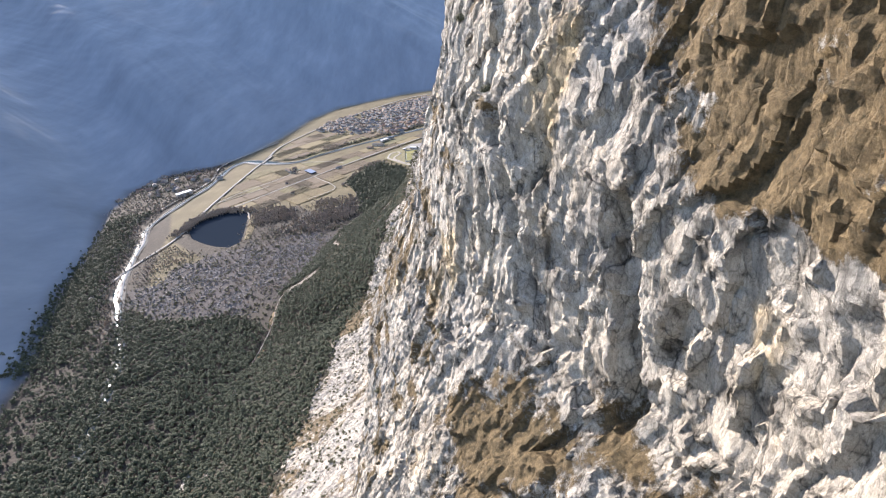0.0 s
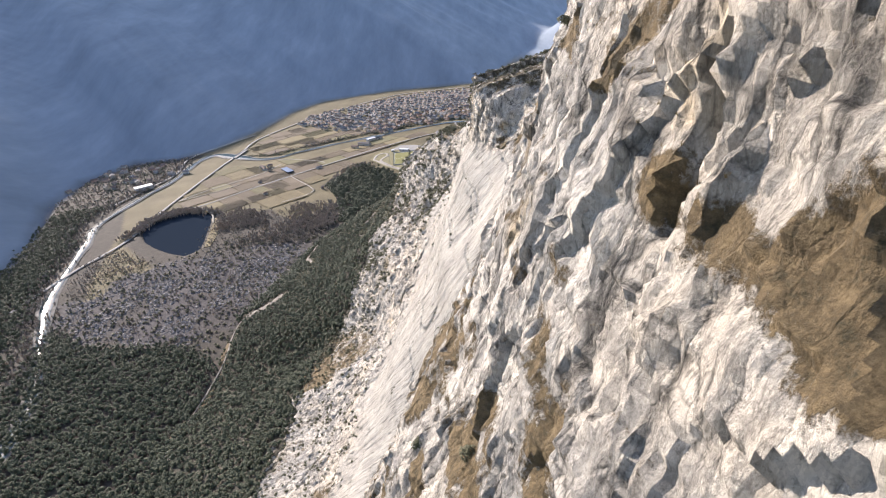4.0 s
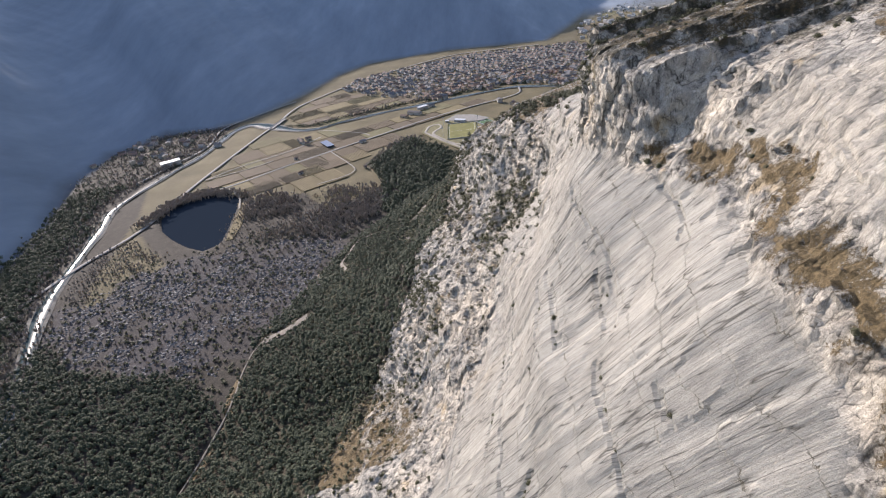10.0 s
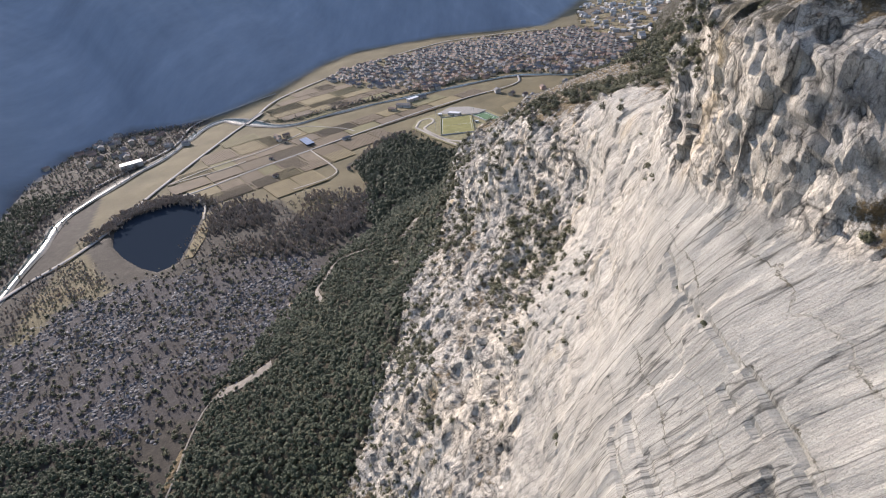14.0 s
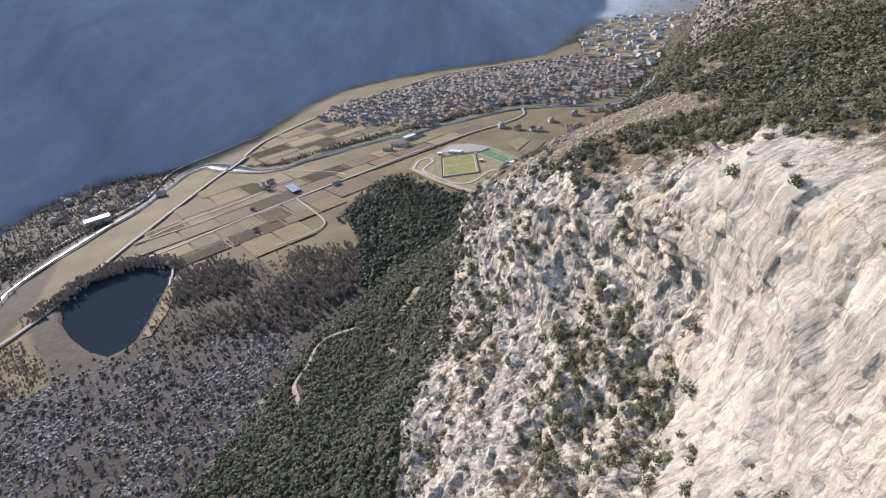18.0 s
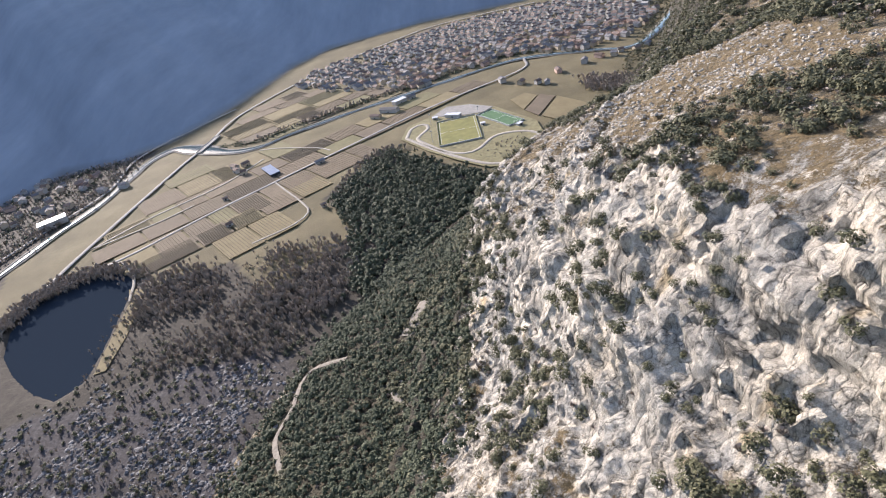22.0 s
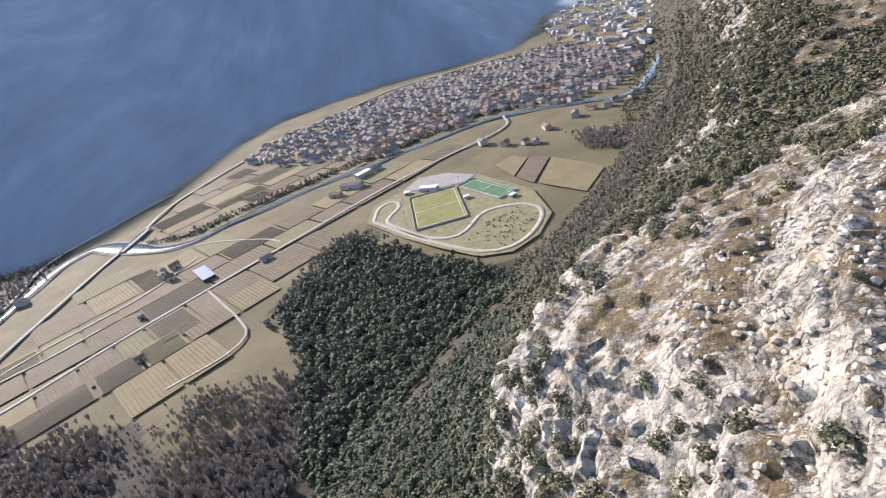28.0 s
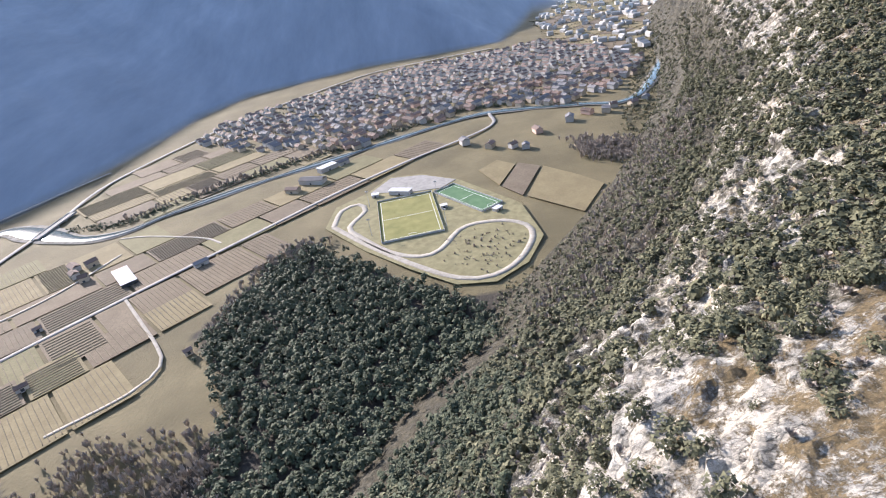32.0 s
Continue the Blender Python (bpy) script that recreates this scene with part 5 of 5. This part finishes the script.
TOWN = [(-575, 2000), (-482, 1905), (-341, 1845), (-264, 1803), (-222, 1885), (-135, 1880), (-75, 1925), (40, 1838), (190, 1960), (235, 2080), (120, 2430), (-5, 2365), (-180, 2370), (-334, 2280), (-451, 2205), (-575, 2105)]
TYPES = [(10, 9, 4.8, 2.4, 0, 0), (12, 10, 5.2, 2.6, 1, 0), (9, 9, 4.6, 2.2, 2, 1), (14, 11, 6.6, 2.6, 2, 1), (16, 10, 5.0, 2.4, 3, 0), (11, 11, 6.4, 2.4, 1, 1)]
MODELS = [house(*t) for t in TYPES]


def town():
    r = random.Random(17)
    spots = []
    cells = in_polygon(TOWN, 2600, 33, 0.0)
    taken = {}
    for x, y in cells:
        u, v = x * 0.8 + y * 0.6, -x * 0.6 + y * 0.8
        key = (round(u / 21), round(v / 19))
        if key in taken or r.random() < 0.1:
            continue
        taken[key] = True
        u, v = key[0] * 21 + r.uniform(-3.5, 3.5), key[1] * 19 + r.uniform(-3, 3)
        spots.append((u * 0.8 - v * 0.6, u * 0.6 + v * 0.8))
    spots.sort(key=lambda p: math.hypot(p[0] + 140, p[1] - 1000))
    used = set()
    far_v, far_f, far_m = [], [], []
    for k, (x, y) in enumerate(spots):
        m, turn = r.randrange(len(MODELS)), 37 + r.choice((0, 90)) + r.uniform(-9, 9)
        if k < 290:
            if m not in used:
                used.add(m)
                seat(MODELS[m], x, y, turn)
            else:
                copy_thing(MODELS[m], pose(x, y, 1.2, 0, 0, turn))
        else:
            w, d, h, rise, *_ = TYPES[m]
            c, s = math.cos(radians(turn)), math.sin(radians(turn))
            base = len(far_v)
            for px, py, pz in [(a * w / 2, b * d / 2, z) for z in (0, h) for a, b in ((-1, -1), (1, -1), (1, 1), (-1, 1))] + [(-w / 2, 0, h + rise), (w / 2, 0, h + rise)]:
                far_v.append((x + px * c - py * s, y + px * s + py * c, 1.0 + pz))
            for f in ((0, 1, 5, 4), (1, 2, 6, 5), (2, 3, 7, 6), (3, 0, 4, 7), (4, 5, 9, 8), (6, 7, 8, 9), (5, 6, 9, 9), (7, 4, 8, 8)):
                far_f.append([base + q for q in f])
                far_m.append(1 if f in ((4, 5, 9, 8), (6, 7, 8, 9)) else 0)
    tri = [f if f[2] != f[3] else [f[0], f[1], f[2]] for f in far_f]
    me = bpy.data.meshes.new("far_houses")
    me.from_pydata(far_v, [], tri)
    for m in (WALLS[0], ROOFS[0]):
        me.materials.append(m)
    me.polygons.foreach_set("material_index", far_m)
    tagged(new("far_houses", me), "far pale houses with brown roofs in the town", "houses", kind="stuff")


town()
BUSH_SMALL = [leafy(rng, 4.5, 5, 30, 0.8) for _ in range(3)]
scatter("garden_trees", BUSH_SMALL, standing(in_polygon(TOWN, 900, 35), 0.5, 1.1, 35), OAK, "dark garden trees between the houses", "trees")
scatter("bare_trees", BARE, standing(in_polygon(TOWN, 900, 36), 0.5, 0.9, 36), TWIG, "leafless garden trees between the houses", "trees")


def along_line(line, count, spread, seed, low, high):
    r = np.random.default_rng(seed)
    pts = np.array([tuple(p) for p in smooth_line(line, 8)])
    xy = pts[r.integers(0, len(pts), count)] + r.normal(0, spread, (count, 2))
    return standing(xy, low, high, seed)


scatter("riverside_trees", BUSH_SMALL, along_line([(-640, 1668), (-560, 1662), (-498, 1706), (-407, 1766), (-284, 1828), (-158, 1897), (-90, 1922), (40, 1885)], 800, 5, 70, 0.6, 1.1), PINE, "dark trees along the river dyke", "trees")
scatter("riverside_trees", BARE, along_line([(-560, 1668), (-498, 1712), (-407, 1772), (-284, 1836), (-158, 1905), (-90, 1930), (40, 1893)], 420, 6, 71, 0.6, 1.1), TWIG, "leafless trees along the river bank", "trees")
scatter("riverside_trees", BARE, along_line([(-600, 700), (-690, 860), (-745, 960), (-812, 1140), (-845, 1220), (-835, 1360), (-805, 1500), (-810, 1640)], 700, 14, 72, 0.6, 1.2), TWIG, "leafless trees along the river bank", "trees")
scatter("olive_grove", BUSH_SMALL, standing(in_polygon([(-75, 1400), (-120, 1370), (-150, 1310), (-110, 1270), (-40, 1330), (40, 1440), (90, 1560), (50, 1600), (10, 1500), (-30, 1470)], 900, 73), 0.5, 1.0, 73), OAK, "grey-green olive and oak scrub at the slope foot", "trees")
scatter("bare_copse", BARE, standing(in_polygon([(-110, 1290), (-60, 1260), (60, 1440), (150, 1640), (110, 1660), (20, 1520), (-60, 1400)], 600, 74), 0.5, 0.9, 74), TWIG, "leafless brown bushes at the slope foot", "copse")
scatter("bare_copse", BARE, standing(in_polygon([(-172, 1460), (-130, 1480), (-100, 1480), (-90, 1440), (-115, 1405), (-150, 1415)], 160, 75), 0.3, 0.6, 75), TWIG, "leafless brown scrub inside the track loop", "copse")

scatter("slope_trees", BUSH_SMALL, standing(in_polygon([(60, 1560), (110, 1650), (200, 1820), (290, 2050), (380, 2400), (300, 2300), (180, 1950), (80, 1700)], 900, 77), 0.7, 1.3, 77), OAK, "dark trees at the foot of the far buttress", "trees")

# ---- sports ground ----
TURF_PITCH = plain("mown_turf", (0.14, 0.138, 0.045), (0.215, 0.2, 0.072), 0.08)
TURF_GREEN = plain("artificial_turf", (0.06, 0.125, 0.06), (0.09, 0.165, 0.082), 0.1)
LINE = plain("white_line_paint", (0.6, 0.6, 0.58), (0.75, 0.75, 0.72), 1.0)
POLE = plain("galvanised_steel", (0.3, 0.31, 0.32), (0.42, 0.43, 0.44), 1.0, 0.5)


def pitch(cx, cy, length, width, turn, turf, label):
    root = new("sports_pitch")
    root.matrix_basis = pose(cx, cy, 2.0, 0, 0, turn)
    a, b = width / 2, length / 2
    bm = bmesh.new()
    box(bm, -a - 3, -b - 4, -1.0, a + 3, b + 4, 0.5)
    part("turf", bm, turf, root)
    for x0, y0, x1, y1 in ((-a, -b, a, -b + 0.4), (-a, b - 0.4, a, b), (-a, -b, -a + 0.4, b), (a - 0.4, -b, a, b), (-a, -0.2, a, 0.2)):
        bm = bmesh.new()
        box(bm, x0, y0, 0.4, x1, y1, 0.56)
        part("line", bm, LINE, root)
    for s in (-1, 1):
        bm = bmesh.new()
        box(bm, -3.7, s * b - 0.1, 0.5, -3.5, s * b + 0.1, 2.9)
        box(bm, 3.5, s * b - 0.1, 0.5, 3.7, s * b + 0.1, 2.9)
        box(bm, -3.7, s * b - 0.1, 2.9, 3.7, s * b + 0.1, 3.1)
        part("goal", bm, LINE, root)
    for s, (x0, y0, x1, y1) in enumerate(((-a - 3.2, -b - 4.2, -a - 3, b + 4.2), (a + 3, -b - 4.2, a + 3.2, b + 4.2), (-a - 3.2, -b - 4.2, a + 3.2, -b - 4), (-a - 3.2, b + 4, a + 3.2, b + 4.2))):
        bm = bmesh.new()
        box(bm, x0, y0, 0, x1, y1, 2.0)
        part("fence", bm, POLE, root)
    return tagged(root, label, "sports pitch")


pitch(-195, 1538, 96, 56, 6, TURF_PITCH, "yellowish mown football pitch with white lines and fence")
pitch(-131, 1561, 78, 22, 34, TURF_GREEN, "bright green artificial turf training pitch")


def floodlight(x, y):
    root = new("floodlight_mast")
    root.matrix_basis = pose(x, y, 2.0)
    bm = bmesh.new()
    bmesh.ops.create_cone(bm, segments=8, radius1=0.35, radius2=0.15, depth=18, cap_ends=True, matrix=Matrix.Translation((0, 0, 9)))
    part("pole", bm, POLE, root)
    bm = bmesh.new()
    box(bm, -1.6, -0.3, 17.4, 1.6, 0.3, 18.6)
    part("lamp_bank", bm, POLE, root)
    return tagged(root, "slim grey floodlight mast beside the pitch", "floodlight", "floodlights of the pitch")


for x, y in ((-232, 1505), (-240, 1580), (-156, 1500), (-163, 1577)):
    floodlight(x, y)


def shed(name, x, y, w, d, h, turn, wall, roof, label, category, rise=0.0):
    """A plain low building with a flat or pitched roof and a door."""
    root = new(name)
    root.matrix_basis = pose(x, y, 1.6, 0, 0, turn)
    bm = bmesh.new()
    box(bm, -w / 2, -d / 2, -1, w / 2, d / 2, h)
    body = part("wall", bm, wall, root)
    bm = bmesh.new()
    if rise:
        gable(bm, w, d, h, rise)
    else:
        box(bm, -w / 2 - 0.4, -d / 2 - 0.4, h, w / 2 + 0.4, d / 2 + 0.4, h + 0.5)
    part("roof", bm, roof, root)
    bm = bmesh.new()
    box(bm, -1.2, -d / 2 - 0.12, 0, 1.2, -d / 2 + 0.05, 2.4)
    part("door", bm, GLASS, body)
    return tagged(root, label, category)


shed("grandstand", -205, 1603, 26, 9, 5, -24, WALLS[0], METAL, "low white stand and clubhouse beside the pitch", "grandstand")
shed("clubhouse", -235, 1606, 8, 6, 3.4, 0, WALLS[0], METAL, "small white hut beside the pitch", "hut")
shed("clubhouse", -157, 1545, 7, 5, 3.2, 10, WALLS[0], METAL, "small white hut between the pitches", "hut")
shed("clubhouse", -103, 1517, 9, 6, 3.4, 40, WALLS[0], METAL, "small white hut at the green pitch", "hut")
shed("warehouse", -323, 1690, 34, 14, 6, -20, WALLS[0], ROOFS[1], "long white warehouse near the river", "warehouse", 2.0)
shed("warehouse", -310, 1732, 26, 12, 6, 42, WALLS[0], METAL, "white workshop with a metal roof", "warehouse")
shed("warehouse", -345, 1668, 18, 10, 5, -20, WALLS[1], ROOFS[0], "cream workshop with a tiled roof", "warehouse", 2.0)
shed("warehouse", -290, 1745, 16, 9, 5, 42, WALLS[0], ROOFS[1], "white farm building near the river", "warehouse", 1.8)
shed("warehouse", -822, 1436, 40, 18, 8, 40, WALLS[0], METAL, "large pale factory hall beside the river", "warehouse")
shed("greenhouse", -487, 1500, 44, 15, 3.5, -52, GLASS, plain("blue_grey_sheeting", (0.1, 0.14, 0.22), (0.16, 0.21, 0.3), 0.2, 0.3), "low greenhouse with dark blue sheeting", "greenhouse")
shed("farm_hut", -408, 1503, 14, 8, 4, 40, WALLS[0], ROOFS[1], "small white farmhouse among vines", "house", 1.8)
shed("farm_hut", -532, 1423, 7, 5, 3, 40, WALLS[2], ROOFS[0], "small grey hut in a field", "hut", 1.4)
shed("farm_hut", -366, 1352, 6, 5, 3, 40, WALLS[1], ROOFS[0], "small cream hut at the wood's edge", "hut", 1.4)
shed("farm_hut", -492, 1338, 9, 6, 3.5, 40, WALLS[0], ROOFS[0], "small white hut with trees in a vineyard", "hut", 1.6)
for k, (x, y, w, d, turn) in enumerate(((-562, 1540, 16, 9, -40), (-545, 1545, 12, 9, 50), (-552, 1522, 11, 8, -40), (-535, 1510, 9, 8, 20))):
    shed("farmhouse", x, y, w, d, 5.5, turn, WALLS[1 if k % 2 else 0], ROOFS[0], "cream farmhouse in a walled garden", "house", 2.2)
for k, (x, y) in enumerate(((-60, 1700), (-88, 1715), (-45, 1690), (-120, 1745), (60, 1790), (85, 1783), (100, 1800), (126, 1793), (150, 1810), (30, 1770), (-20, 1745))):
    copy_thing(MODELS[k % 6], pose(x, y, 1.2, 0, 0, 30 + 25 * k))

# ---- the hamlet across the river ----
rv = random.Random(12)
for k in range(34):
    t = k / 34
    x, y = -995 + 190 * t + rv.uniform(-45, 45), 1450 + 190 * rv.random()
    h = float(max(valley_height(np.array([x]), np.array([y]))[0], 0))
    ob = copy_thing(MODELS[k % 6], pose(x, y, h + 0.6, 0, 0, rv.uniform(0, 180)))
    ob["group"] = "houses of the hamlet"
ribbon("road", [(-840, 1330), (-815, 1430), (-790, 1540), (-815, 1680), (-760, 1800), (-700, 1900)], 6, 2.6, ASPHALT, "narrow pale road across the river", "road")


HAMLET = [(-990, 1340), (-1020, 1530), (-965, 1665), (-870, 1690), (-800, 1700), (-805, 1560), (-812, 1400), (-850, 1300)]
scatter("hamlet_trees", BUSH_SMALL, standing(in_polygon(HAMLET, 700, 45), 0.6, 1.3, 45), PINE, "dark trees between the hamlet's houses", "trees")
scatter("hamlet_trees", BARE, standing(in_polygon(HAMLET, 700, 46), 0.5, 1.0, 46), TWIG, "leafless trees between the hamlet's houses", "trees")


# ---- bridge ----
def bridge():
    root = new("road_bridge")
    root.matrix_basis = pose(-673, 1690, 2.8, 0, 0, -4)
    bm = bmesh.new()
    box(bm, -5.5, -40, -1.0, 5.5, 40, 0.25)
    part("deck", bm, ASPHALT, root)
    for s in (-1, 1):
        bm = bmesh.new()
        box(bm, s * 5.4 - 0.2, -40, 0.2, s * 5.4 + 0.2, 40, 1.2)
        part("parapet", bm, WALLS[2], root)
    for y in (-18, 0, 18):
        bm = bmesh.new()
        box(bm, -4.5, y - 0.8, -5, 4.5, y + 0.8, -0.9)
        part("pier", bm, WALLS[2], root)
    return tagged(root, "pale concrete road bridge over the river", "bridge")


bridge()

scatter("riverside_wood", PINES, standing(in_polygon([(-650, 700), (-745, 925), (-820, 1130), (-855, 1240), (-850, 1330), (-960, 1310), (-900, 1130), (-830, 900), (-730, 650)], 2200, 78), 0.7, 1.2, 78), PINE, "dark mixed wood on the far river bank", "forest")
scatter("hollow_trees", BARE, standing(in_polygon([(-700, 1150), (-712, 1215), (-690, 1272), (-600, 1278), (-562, 1250), (-575, 1230), (-605, 1250), (-650, 1252), (-678, 1235), (-685, 1170)], 420, 79), 0.7, 1.2, 79), TWIG, "leafless trees round the hollow", "copse")

# ---- the valley beyond the town ----
FAR_PLAIN = [(130, 2430), (215, 2120), (330, 2170), (450, 2400), (600, 2850), (580, 3250), (360, 3150), (150, 2750)]
strip_fields(FAR_PLAIN, 1100, 2400, -200, 700, 110, 60, 9, 0.0)
scatter("far_trees", BUSH_SMALL, standing(in_polygon(FAR_PLAIN, 900, 91), 0.6, 1.3, 91), OAK, "dark far trees between fields", "trees")


def far_village():
    verts, faces = [], []
    r = random.Random(23)
    for x, y in in_polygon(FAR_PLAIN, 240, 92):
        w, d, h, a = r.uniform(10, 20), r.uniform(8, 12), r.uniform(5, 9), r.uniform(0, 3.1)
        c, s, base = math.cos(a), math.sin(a), len(verts)
        for px, py, pz in [(m * w / 2, n * d / 2, z) for z in (0, h) for m, n in ((-1, -1), (1, -1), (1, 1), (-1, 1))] + [(-w / 2, 0, h + 2.4), (w / 2, 0, h + 2.4)]:
            verts.append((x + px * c - py * s, y + px * s + py * c, 1 + pz))
        faces += [[base + q for q in f] for f in ((0, 1, 5, 4), (1, 2, 6, 5), (2, 3, 7, 6), (3, 0, 4, 7), (4, 5, 9, 8), (6, 7, 8, 9), (5, 6, 9), (7, 4, 8))]
    me = bpy.data.meshes.new("far_houses")
    me.from_pydata(verts, [], faces)
    me.materials.append(WALLS[2])
    tagged(new("far_houses", me), "far grey houses scattered over the plain", "houses", kind="stuff")


far_village()

scatter("bare_copse", BARE, standing(in_polygon([(-480, 1070), (-320, 1085), (-285, 1200), (-400, 1280), (-560, 1165), (-530, 1060)], 600, 95), 0.35, 0.75, 95), TWIG, "low leafless brushwood", "copse")
scatter("bare_copse", BARE, standing(in_polygon([(-690, 1090), (-600, 1030), (-660, 900), (-700, 960), (-720, 1050)], 420, 96), 0.4, 0.8, 96), TWIG, "low leafless brushwood", "copse")
